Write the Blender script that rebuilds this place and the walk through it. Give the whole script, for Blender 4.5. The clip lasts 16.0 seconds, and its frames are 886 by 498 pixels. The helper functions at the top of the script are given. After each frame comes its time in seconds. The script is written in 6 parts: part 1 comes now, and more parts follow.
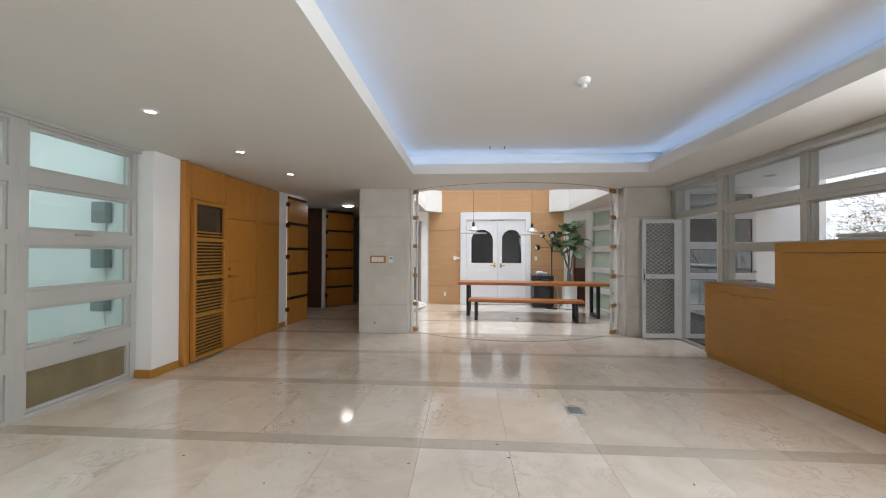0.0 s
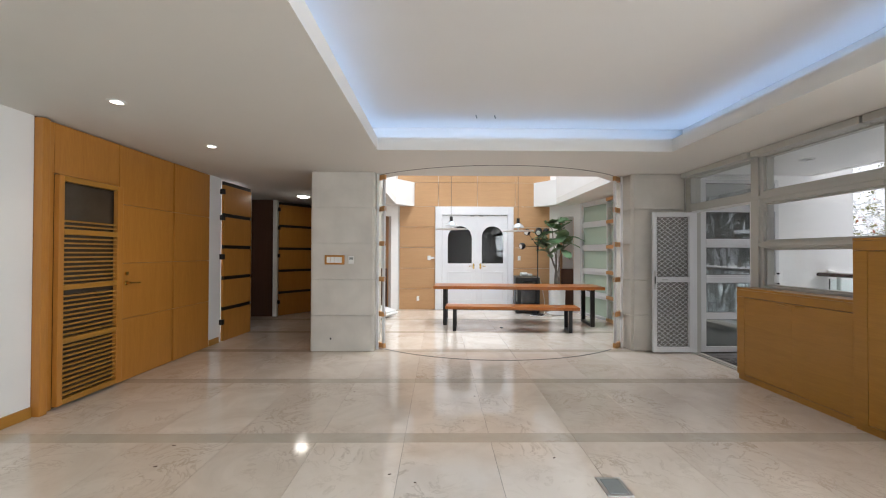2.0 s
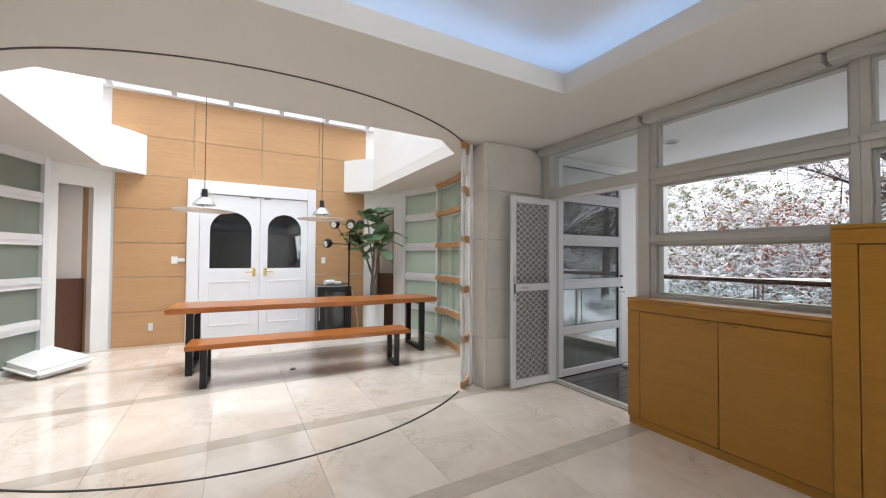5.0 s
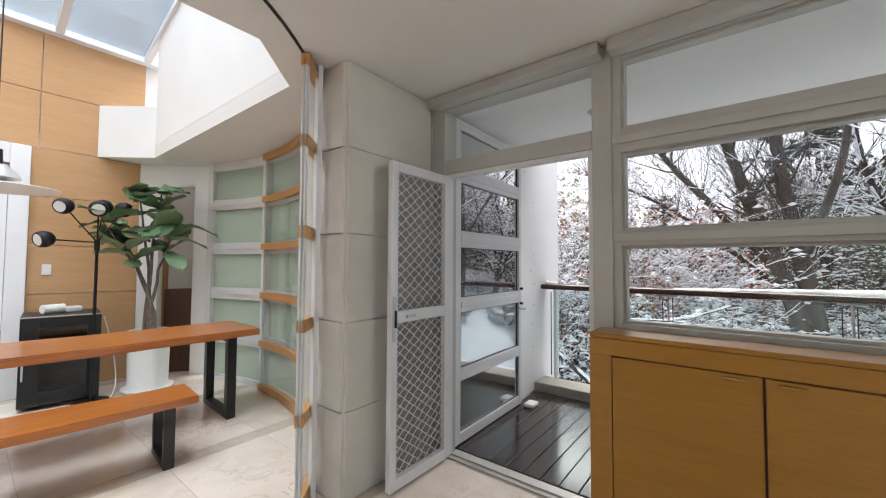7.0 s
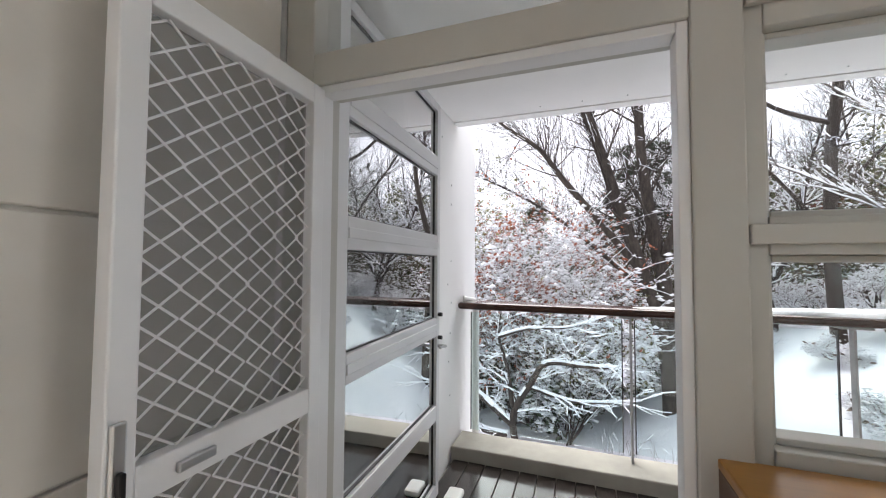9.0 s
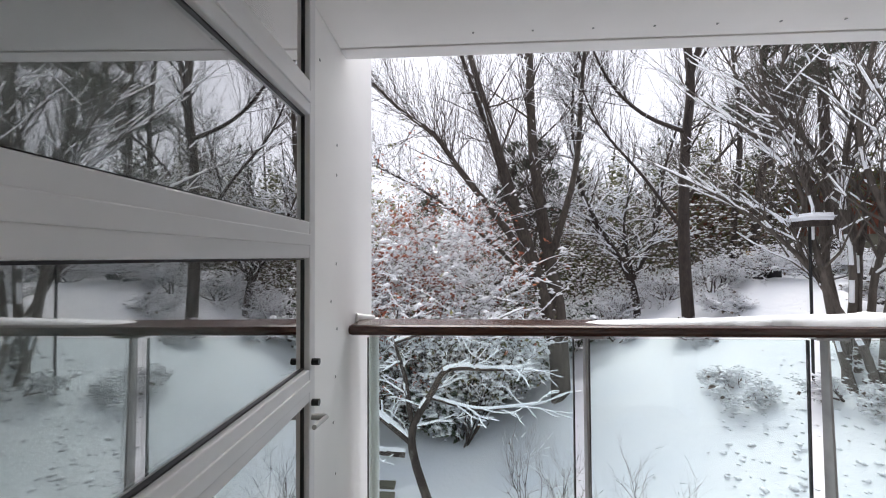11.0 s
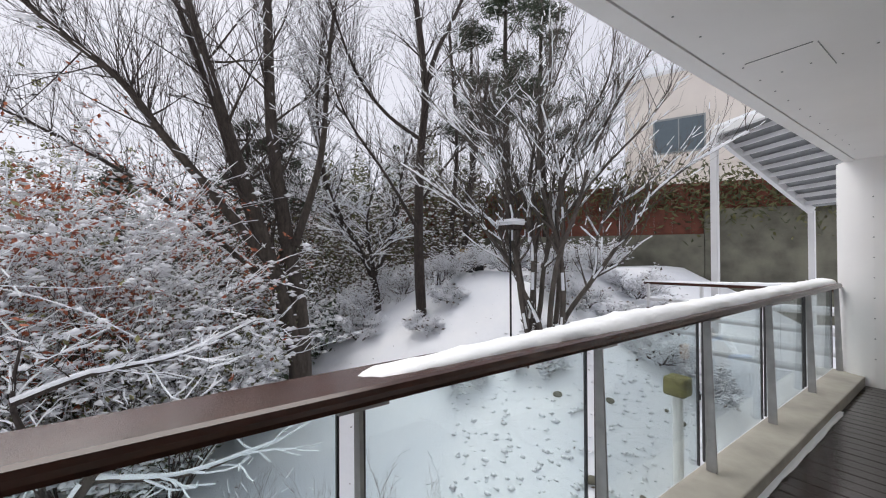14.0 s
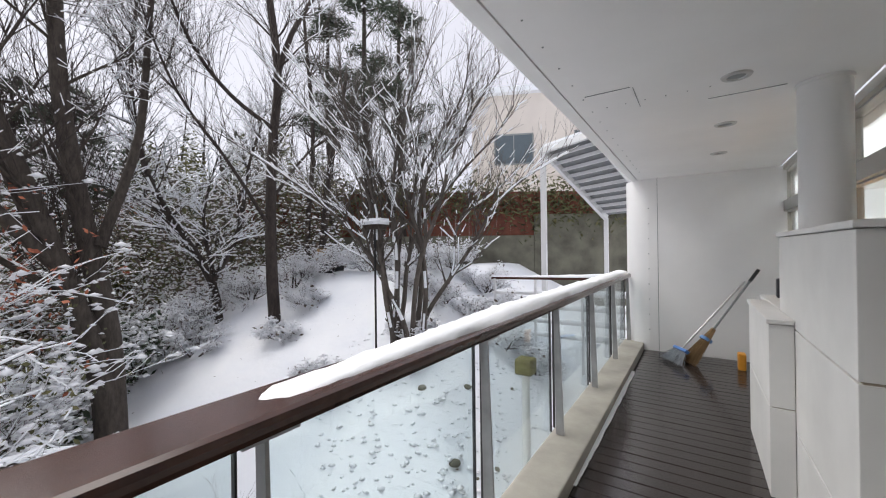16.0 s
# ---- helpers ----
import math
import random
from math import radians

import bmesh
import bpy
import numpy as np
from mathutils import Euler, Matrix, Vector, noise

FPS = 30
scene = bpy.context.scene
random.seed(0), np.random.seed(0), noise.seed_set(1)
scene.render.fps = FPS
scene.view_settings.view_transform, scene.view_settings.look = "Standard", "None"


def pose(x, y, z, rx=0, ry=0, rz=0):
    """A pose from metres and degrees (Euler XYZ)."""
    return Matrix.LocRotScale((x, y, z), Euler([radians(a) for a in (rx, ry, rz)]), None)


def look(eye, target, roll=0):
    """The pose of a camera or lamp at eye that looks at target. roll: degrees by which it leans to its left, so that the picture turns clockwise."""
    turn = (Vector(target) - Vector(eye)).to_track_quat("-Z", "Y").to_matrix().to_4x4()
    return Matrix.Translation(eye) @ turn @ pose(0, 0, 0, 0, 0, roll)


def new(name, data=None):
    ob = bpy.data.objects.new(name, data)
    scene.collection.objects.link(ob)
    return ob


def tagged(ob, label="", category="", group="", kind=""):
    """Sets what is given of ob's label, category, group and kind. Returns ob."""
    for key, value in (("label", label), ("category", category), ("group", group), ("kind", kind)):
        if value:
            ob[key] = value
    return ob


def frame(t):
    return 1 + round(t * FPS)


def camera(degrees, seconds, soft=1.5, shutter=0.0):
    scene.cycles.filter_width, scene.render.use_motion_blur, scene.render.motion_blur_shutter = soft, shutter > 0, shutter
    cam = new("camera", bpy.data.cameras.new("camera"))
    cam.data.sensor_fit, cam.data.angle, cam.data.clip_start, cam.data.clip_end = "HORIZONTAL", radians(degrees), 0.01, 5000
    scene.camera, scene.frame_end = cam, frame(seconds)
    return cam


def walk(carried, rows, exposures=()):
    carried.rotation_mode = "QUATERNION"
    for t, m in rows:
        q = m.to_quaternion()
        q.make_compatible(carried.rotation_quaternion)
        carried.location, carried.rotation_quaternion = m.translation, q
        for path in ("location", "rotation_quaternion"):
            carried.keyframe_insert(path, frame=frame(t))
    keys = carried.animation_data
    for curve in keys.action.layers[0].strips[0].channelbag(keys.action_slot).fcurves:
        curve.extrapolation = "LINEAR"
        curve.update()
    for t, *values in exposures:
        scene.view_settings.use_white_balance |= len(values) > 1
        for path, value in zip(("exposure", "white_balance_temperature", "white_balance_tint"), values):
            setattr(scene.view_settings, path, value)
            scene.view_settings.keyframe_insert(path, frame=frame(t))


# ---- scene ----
cam = camera(98.9, 16.0, 1.1)
PATH = [
    (0, (0.378, 0.013, 1.381), (0.254, 2.009, 1.403), 0.2),
    (0.5, (0.363, 0.249, 1.375), (0.24, 2.245, 1.396), 0.2),
    (1, (0.365, 0.537, 1.381), (0.254, 2.534, 1.4), 0.2),
    (1.5, (0.34, 0.86, 1.368), (0.267, 2.859, 1.389), 0.2),
    (2, (0.299, 1.193, 1.37), (0.32, 3.193, 1.391), 0.2),
    (2.5, (0.313, 1.596, 1.359), (0.451, 3.591, 1.385), 0.2),
    (3, (0.349, 1.971, 1.344), (0.631, 3.951, 1.373), 0.2),
    (3.5, (0.384, 2.334, 1.346), (0.84, 4.281, 1.379), 0.2),
    (3.7, (0.412, 2.478, 1.341), (0.942, 4.406, 1.371), 0.1),
    (6, (1.174, 4.142, 1.315), (2.482, 5.653, 1.387), 0.5),
    (6.5, (1.384, 4.494, 1.323), (2.845, 5.858, 1.401), 0.3),
    (7, (1.693, 4.777, 1.332), (3.265, 6.011, 1.41), 0.3),
    (7.5, (1.985, 5.024, 1.361), (3.655, 6.122, 1.436), 0.3),
    (8, (2.232, 5.296, 1.382), (4.0, 6.227, 1.46), 0.1),
    (8.5, (2.494, 5.514, 1.359), (4.343, 6.272, 1.438), -0.1),
    (8.7, (2.632, 5.566, 1.38), (4.494, 6.29, 1.46), 0.1),
    (11, (3.736, 5.923, 1.459), (5.733, 6.033, 1.502), -0.3),
    (11.5, (3.885, 5.88, 1.462), (5.884, 5.827, 1.498), -0.35),
    (12, (4.137, 5.849, 1.464), (6.122, 5.605, 1.495), -0.4),
    (12.5, (4.31, 5.83, 1.484), (6.253, 5.358, 1.514), -0.2),
    (13, (4.467, 5.766, 1.472), (6.34, 5.067, 1.493), -0.0),
    (13.5, (4.604, 5.718, 1.469), (6.384, 4.807, 1.491), -0.2),
    (14, (4.687, 5.723, 1.481), (6.334, 4.589, 1.498), -0.3),
    (14.5, (4.763, 5.765, 1.49), (6.262, 4.441, 1.508), -0.5),
    (15, (4.811, 5.787, 1.485), (6.157, 4.307, 1.502), -0.6),
    (15.5, (4.834, 5.795, 1.487), (6.051, 4.208, 1.498), -0.8),
    (16, (4.836, 5.828, 1.487), (5.949, 4.166, 1.494), -0.7),
]
walk(cam, [(t, look(eye, target, roll)) for t, eye, target, roll in PATH], [(0, 1.72), (2.0, 1.92), (3.5, 2.05), (6.0, 2.05), (7.0, 2.1), (8.7, 2.25), (11.0, 1.75), (12.5, 1.38), (14.5, 1.27), (16.0, 1.42)])

# ---- world, sun, exposure ----
world = bpy.data.worlds.new("overcast_sky")
scene.world = world
world.use_nodes = True
wt = world.node_tree
wt.nodes.clear()
w_out = wt.nodes.new("ShaderNodeOutputWorld")
w_bg = wt.nodes.new("ShaderNodeBackground")
w_sky = wt.nodes.new("ShaderNodeTexSky")
w_sky.sky_type = "NISHITA"
w_sky.sun_disc = False
w_sky.sun_elevation = radians(52)
w_sky.sun_rotation = radians(80)
w_sky.air_density, w_sky.dust_density, w_sky.ozone_density = 1.0, 2.0, 1.0
w_hsv = wt.nodes.new("ShaderNodeHueSaturation")
w_hsv.inputs["Saturation"].default_value = 0.25
wt.links.new(w_sky.outputs[0], w_hsv.inputs["Color"])
w_mix = wt.nodes.new("ShaderNodeMix")
w_mix.data_type = "RGBA"
w_mix.inputs[0].default_value = 0.92
w_mix.inputs[7].default_value = (1.98, 1.98, 2.22, 1)    # even cloud cover
wt.links.new(w_hsv.outputs[0], w_mix.inputs[6])
wt.links.new(w_mix.outputs[2], w_bg.inputs["Color"])
w_bg.inputs["Strength"].default_value = 0.15
wt.links.new(w_bg.outputs[0], w_out.inputs["Surface"])

sun_data = bpy.data.lights.new("sun", "SUN")
sun_data.energy, sun_data.angle, sun_data.color = 1.5, radians(60), (1.0, 0.97, 0.93)
sun = new("sun", sun_data)
sun.matrix_world = look((22, 4, 28), (0, 0, 0))

def sky_lamp(name, m, sx, sy, power, col=(0.86, 0.93, 1.0), spread=180):
    """Area lamp added at an opening to strengthen its daylight."""
    d = bpy.data.lights.new(name, "AREA")
    d.shape, d.size, d.size_y, d.energy, d.color = "RECTANGLE", sx, sy, power, col
    d.spread = radians(spread)
    new(name, d).matrix_world = m


sky_lamp("skylight_daylight", look((1.15, 8.4, 5.6), (1.15, 8.6, 0)), 3.6, 3.4, 42, spread=105)
# added lamp over the light well, out of view, lights the west panes
sky_lamp("light_well_daylight", look((-4.1, 0.0, 3.6), (-4.1, 0.0, 0)), 1.2, 8.0, 3.8, (0.86, 0.96, 1.0))

# unseen fill lamp inside the windows, added to brighten the east side
sky_lamp("east_window_daylight", look((3.79, -0.6, 1.75), (0, -0.6, 1.2)), 6.0, 1.2, 84)

# ---- materials ----
def mat(name):
    m = bpy.data.materials.new(name)
    m.use_nodes = True
    nt = m.node_tree
    b = nt.nodes["Principled BSDF"]
    return m, nt, b


def node(nt, kind, **inputs):
    n = nt.nodes.new("ShaderNode" + kind)
    for k, v in inputs.items():
        n.inputs[k.replace("_", " ")].default_value = v
    return n


def coords(nt, scale=(1, 1, 1), rot=(0, 0, 0), kind="Object"):
    tc = nt.nodes.new("ShaderNodeTexCoord")
    mp = nt.nodes.new("ShaderNodeMapping")
    mp.inputs["Scale"].default_value = scale
    mp.inputs["Rotation"].default_value = rot
    nt.links.new(tc.outputs[kind], mp.inputs["Vector"])
    return mp.outputs[0]


def ramp(nt, fac, stops):
    r = nt.nodes.new("ShaderNodeValToRGB")
    e = r.color_ramp.elements
    while len(e) > 1:
        e.remove(e[0])
    e[0].position, e[0].color = stops[0][0], (*stops[0][1], 1)
    for p, c in stops[1:]:
        k = e.new(p)
        k.color = (*c, 1)
    nt.links.new(fac, r.inputs[0])
    return r.outputs[0]


def mixc(nt, fac, a, b, mode="MIX"):
    m = nt.nodes.new("ShaderNodeMix")
    m.data_type, m.blend_type = "RGBA", mode
    for v, i in ((fac, 0), (a, 6), (b, 7)):
        if isinstance(v, bpy.types.NodeSocket):
            nt.links.new(v, m.inputs[i])
        else:
            m.inputs[i].default_value = v if i == 0 else (*v, 1)
    return m.outputs[2]


def bump(nt, b, height, strength=0.2, dist=0.01):
    n = nt.nodes.new("ShaderNodeBump")
    n.inputs["Strength"].default_value, n.inputs["Distance"].default_value = strength, dist
    nt.links.new(height, n.inputs["Height"])
    nt.links.new(n.outputs[0], b.inputs["Normal"])


def noise_tex(nt, vec, scale, detail=4, rough=0.55, dist=0.0):
    n = node(nt, "TexNoise", Scale=scale, Detail=detail, Roughness=rough, Distortion=dist)
    nt.links.new(vec, n.inputs["Vector"])
    return n.outputs[0]


def plain(name, col, rough=0.5, metal=0.0, var=0.08, scale=6.0, bumps=0.05, spec=0.5):
    """A painted, metal or plastic surface with faint stains and fine relief."""
    m, nt, b = mat(name)
    v = coords(nt, kind="Object")
    big = noise_tex(nt, v, scale, 5)
    dark = tuple(c * (1 - var) for c in col)
    lite = tuple(min(1, c * (1 + var * 0.5)) for c in col)
    nt.links.new(ramp(nt, big, [(0.3, dark), (0.7, lite)]), b.inputs["Base Color"])
    b.inputs["Roughness"].default_value, b.inputs["Metallic"].default_value = rough, metal
    b.inputs["Specular IOR Level"].default_value = spec
    if bumps:
        bump(nt, b, noise_tex(nt, v, scale * 14, 3), bumps, 0.004)
    return m


def wood(name, dark, lite, rough=0.35, axis=2, scale=1.0, coat=0.0):
    m, nt, b = mat(name)
    stretch = [9.0 * scale] * 3
    stretch[axis] = 0.7 * scale
    info = nt.nodes.new("ShaderNodeObjectInfo")
    v = coords(nt, tuple(stretch))
    add = nt.nodes.new("ShaderNodeVectorMath")
    comb = nt.nodes.new("ShaderNodeVectorMath")
    comb.operation = "SCALE"
    comb.inputs[0].default_value = (17.0, 31.0, 7.0)
    nt.links.new(info.outputs["Random"], comb.inputs["Scale"])
    nt.links.new(v, add.inputs[0])
    nt.links.new(comb.outputs[0], add.inputs[1])
    g = noise_tex(nt, add.outputs[0], 1.3, 8, 0.65, 1.2)
    fine = noise_tex(nt, add.outputs[0], 12, 3, 0.6)
    c1 = ramp(nt, g, [(0.25, dark), (0.75, lite)])
    c2 = mixc(nt, 0.18, c1, ramp(nt, fine, [(0.35, tuple(c * 0.6 for c in dark)), (0.65, lite)]))
    big = noise_tex(nt, coords(nt, (0.8, 0.8, 0.8)), 1.1, 2)
    c3 = mixc(nt, 0.25, c2, ramp(nt, big, [(0.3, tuple(c * 0.75 for c in lite)), (0.7, lite)]))
    nt.links.new(c3, b.inputs["Base Color"])
    b.inputs["Roughness"].default_value = rough
    b.inputs["Coat Weight"].default_value = coat
    b.inputs["Coat Roughness"].default_value = 0.15
    bump(nt, b, fine, 0.04, 0.002)
    return m


def glass(name, tint=(1, 1, 1), ior=1.5, gain=1.0, rough=0.0):
    """Thin clear pane: lets light straight through, mirrors by angle."""
    m, nt, b = mat(name)
    nt.nodes.remove(b)
    out = nt.nodes["Material Output"]
    tr = nt.nodes.new("ShaderNodeBsdfTransparent")
    tr.inputs[0].default_value = (*tint, 1)
    gl = nt.nodes.new("ShaderNodeBsdfGlossy")
    gl.inputs["Roughness"].default_value = rough
    lw = nt.nodes.new("ShaderNodeLayerWeight")
    lw.inputs["Blend"].default_value = 0.5
    pw = nt.nodes.new("ShaderNodeMath")
    pw.operation = "POWER"
    pw.inputs[1].default_value = 4.0
    sc = nt.nodes.new("ShaderNodeMath")
    sc.operation, sc.use_clamp = "MULTIPLY_ADD", True
    sc.inputs[1].default_value, sc.inputs[2].default_value = 0.9 * gain, 0.045 * gain
    mx = nt.nodes.new("ShaderNodeMixShader")
    nt.links.new(lw.outputs["Facing"], pw.inputs[0])
    nt.links.new(pw.outputs[0], sc.inputs[0])
    nt.links.new(sc.outputs[0], mx.inputs[0])
    nt.links.new(tr.outputs[0], mx.inputs[1])
    nt.links.new(gl.outputs[0], mx.inputs[2])
    nt.links.new(mx.outputs[0], out.inputs[0])
    return m


def frosted(name, col, through_share=0.55):
    m, nt, b = mat(name)
    nt.nodes.remove(b)
    out = nt.nodes["Material Output"]
    tl = nt.nodes.new("ShaderNodeBsdfTranslucent")
    tl.inputs[0].default_value = (*col, 1)
    df = nt.nodes.new("ShaderNodeBsdfPrincipled")
    df.inputs["Base Color"].default_value = (*col, 1)
    df.inputs["Roughness"].default_value = 0.25
    mx = nt.nodes.new("ShaderNodeMixShader")
    mx.inputs[0].default_value = through_share
    nt.links.new(df.outputs[0], mx.inputs[1])
    nt.links.new(tl.outputs[0], mx.inputs[2])
    nt.links.new(mx.outputs[0], out.inputs[0])
    return m


def emit(name, col, strength):
    m, nt, b = mat(name)
    b.inputs["Base Color"].default_value = (*col, 1)
    b.inputs["Emission Color"].default_value = (*col, 1)
    b.inputs["Emission Strength"].default_value = strength
    return m


def marble(name, lite, dark, vein, rough=0.08):
    m, nt, b = mat(name)
    info = nt.nodes.new("ShaderNodeObjectInfo")
    v = coords(nt, kind="Object")
    off = nt.nodes.new("ShaderNodeVectorMath")
    off.operation = "SCALE"
    off.inputs[0].default_value = (13.0, 29.0, 5.0)
    nt.links.new(info.outputs["Random"], off.inputs["Scale"])
    add = nt.nodes.new("ShaderNodeVectorMath")
    nt.links.new(v, add.inputs[0])
    nt.links.new(off.outputs[0], add.inputs[1])
    p = add.outputs[0]
    cloud = noise_tex(nt, p, 2.2, 6, 0.6, 0.8)
    base = ramp(nt, cloud, [(0.3, dark), (0.62, lite)])
    vn = noise_tex(nt, p, 3.5, 8, 0.62, 1.6)
    vr = ramp(nt, vn, [(0.47, (0, 0, 0)), (0.5, (1, 1, 1)), (0.53, (0, 0, 0))])
    mask = ramp(nt, noise_tex(nt, p, 1.4, 3), [(0.45, (0, 0, 0)), (0.75, (1, 1, 1))])
    vm = mixc(nt, 1.0, vr, mask, "MULTIPLY")
    soft = nt.nodes.new("ShaderNodeMath")
    soft.operation = "MULTIPLY"
    soft.inputs[1].default_value = 0.75
    nt.links.new(vm, soft.inputs[0])
    c = mixc(nt, soft.outputs[0], base, vein)
    tone = ramp(nt, info.outputs["Random"], [(0.0, (0.9, 0.88, 0.86)), (1.0, (1, 1, 1))])
    c = mixc(nt, 1.0, c, tone, "MULTIPLY")
    nt.links.new(c, b.inputs["Base Color"])
    rg = noise_tex(nt, v, 5, 4)
    rr = ramp(nt, rg, [(0.3, (rough * 0.7,) * 3), (0.8, (rough * 1.8,) * 3)])
    nt.links.new(rr, b.inputs["Roughness"])
    b.inputs["Coat Weight"].default_value, b.inputs["Coat Roughness"].default_value = 0.5, 0.03
    return m


M_MARBLE = marble("cream_marble", (0.82, 0.735, 0.65), (0.70, 0.605, 0.515), (0.42, 0.33, 0.24), 0.10)
M_BAND = marble("taupe_marble", (0.62, 0.55, 0.465), (0.53, 0.46, 0.38), (0.4, 0.33, 0.26), 0.12)
M_GROUT = plain("grout", (0.34, 0.28, 0.22), 0.7, scale=20)
M_WHITE = plain("white_paint", (0.80, 0.79, 0.77), 0.6, var=0.04, scale=1.5, bumps=0.06)
M_WHITE_OUT = plain("exterior_white_paint", (0.88, 0.875, 0.87), 0.6, var=0.05, scale=1.2, bumps=0.08)
M_CEIL = plain("ceiling_paint", (0.72, 0.70, 0.67), 0.75, var=0.03, scale=0.8, bumps=0.04)
M_STONE = plain("limestone_slab", (0.62, 0.585, 0.535), 0.55, var=0.10, scale=3.0, bumps=0.12)
M_STONE_WHITE = plain("white_stone_cladding", (0.74, 0.73, 0.71), 0.6, var=0.08, scale=2.5, bumps=0.1)
M_WOOD = wood("honey_maple_veneer", (0.40, 0.155, 0.024), (0.53, 0.232, 0.045), 0.3)
M_WOOD_H = wood("honey_maple_across", (0.34, 0.15, 0.018), (0.45, 0.215, 0.034), 0.3, axis=1)
M_WOOD_PALE = wood("maple_wall_panel", (0.50, 0.275, 0.125), (0.60, 0.355, 0.175), 0.4, axis=0)
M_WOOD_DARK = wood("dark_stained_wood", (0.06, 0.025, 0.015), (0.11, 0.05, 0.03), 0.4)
M_SLAB = wood("orange_lacquered_slab", (0.20, 0.05, 0.009), (0.54, 0.18, 0.032), 0.3, axis=0, coat=0.12)
M_WOOD_CLIP = wood("clip_wood", (0.46, 0.22, 0.07), (0.60, 0.31, 0.11), 0.35, axis=0)
M_BLACK = plain("black_steel", (0.015, 0.015, 0.016), 0.4, 0.4, bumps=0.03)
M_BAND_BLACK = plain("black_band", (0.012, 0.009, 0.008), 0.35)
M_ALU_GREY = plain("warm_grey_aluminium", (0.48, 0.47, 0.44), 0.45, 0.15, var=0.05, scale=3)
M_ALU_WHITE = plain("white_aluminium", (0.72, 0.72, 0.73), 0.4, 0.1, var=0.05, scale=3)
M_STEEL = plain("brushed_steel", (0.55, 0.55, 0.55), 0.3, 0.9, var=0.08)
M_BRASS = plain("brass", (0.65, 0.45, 0.16), 0.25, 0.95)
M_GALV = plain("galvanised_steel", (0.42, 0.42, 0.42), 0.5, 0.5, var=0.2, scale=9)
M_GLASS = glass("window_glass", (0.985, 0.995, 0.99), gain=0.7)
# grey-blue tint dims the overbright sky behind the snowy skylight panes
M_GLASS_SKY = glass("sky_dimming_skylight_glass", (0.58, 0.62, 0.66))
M_GLASS_DOOR = glass("balcony_door_glass", (0.80, 0.83, 0.825), gain=5.5)
M_GLASS_RAIL = glass("railing_glass", (0.93, 0.985, 0.985))
M_GLASS_TEAL = glass("teal_window_glass", (0.72, 0.83, 0.82), gain=0.8)
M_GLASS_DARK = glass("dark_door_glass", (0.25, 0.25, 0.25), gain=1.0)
M_FROST = frosted("frosted_glass", (0.43, 0.48, 0.42), 0.55)
M_FROST_BROWN = plain("brown_film_pane", (0.20, 0.16, 0.09), 0.15, var=0.15)
M_WHITE_GLOSS = plain("white_lacquer", (0.82, 0.82, 0.84), 0.28, var=0.03, scale=2, bumps=0.02)
M_LED = emit("cove_led", (0.42, 0.62, 1.0), 1.45)
M_DOWN = emit("downlight_lamp", (1.0, 0.90, 0.78), 5.5)
M_PANEL_LIGHT = emit("ceiling_disc_lamp", (1.0, 0.97, 0.9), 5.0)
M_DECK = wood("dark_composite_deck", (0.022, 0.017, 0.015), (0.042, 0.034, 0.031), 0.16, axis=0, scale=1.5)
M_CONCRETE = plain("concrete", (0.36, 0.34, 0.30), 0.85, var=0.25, scale=3, bumps=0.3)
M_RAIL = plain("brown_rail_paint", (0.06, 0.025, 0.018), 0.2, 0.0, var=0.25, scale=12, bumps=0.05)
M_PLASTIC = plain("white_plastic", (0.78, 0.78, 0.76), 0.4, var=0.03)
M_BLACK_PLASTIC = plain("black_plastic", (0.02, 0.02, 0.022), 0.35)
M_GREY = plain("grey_metal_box", (0.25, 0.27, 0.27), 0.5)

m_, nt_, b_ = mat("snow")
v_ = coords(nt_, kind="Object")
nt_.links.new(ramp(nt_, noise_tex(nt_, v_, 0.6, 5), [(0.3, (0.80, 0.83, 0.88)), (0.7, (0.90, 0.91, 0.93))]), b_.inputs["Base Color"])
b_.inputs["Roughness"].default_value = 0.75
bump(nt_, b_, noise_tex(nt_, v_, 7, 7, 0.65), 0.4, 0.05)
M_SNOW = m_

# ---- building helpers ----
def box(bm, x0, y0, z0, x1, y1, z1, bev=0.0):
    m = Matrix.Translation(((x0 + x1) / 2, (y0 + y1) / 2, (z0 + z1) / 2)) @ Matrix.Diagonal((abs(x1 - x0), abs(y1 - y0), abs(z1 - z0), 1))
    r = bmesh.ops.create_cube(bm, size=1, matrix=m)
    if bev:
        es = list({e for v in r["verts"] for e in v.link_edges})
        bmesh.ops.bevel(bm, geom=es, offset=bev, segments=2, affect="EDGES", profile=0.5)
    return r["verts"]


def tube(bm, a, b, r0, r1=None, seg=12, caps=True):
    a, b = Vector(a), Vector(b)
    r1 = r0 if r1 is None else r1
    d = b - a
    q = d.to_track_quat("Z", "Y").to_matrix().to_4x4()
    return bmesh.ops.create_cone(bm, cap_ends=caps, segments=seg, radius1=r0, radius2=r1, depth=d.length, matrix=Matrix.Translation((a + b) / 2) @ q)["verts"]


def lathe(bm, profile, centre=(0, 0, 0), seg=32):
    """Turn (radius, z) pairs round the upright axis at centre."""
    cx, cy, cz = centre
    rings = []
    for r, z in profile:
        rings.append([bm.verts.new((cx + max(r, 1e-4) * math.cos(2 * math.pi * i / seg), cy + max(r, 1e-4) * math.sin(2 * math.pi * i / seg), cz + z)) for i in range(seg)])
    for p, q in zip(rings, rings[1:]):
        for i in range(seg):
            bm.faces.new((p[i], p[(i + 1) % seg], q[(i + 1) % seg], q[i]))


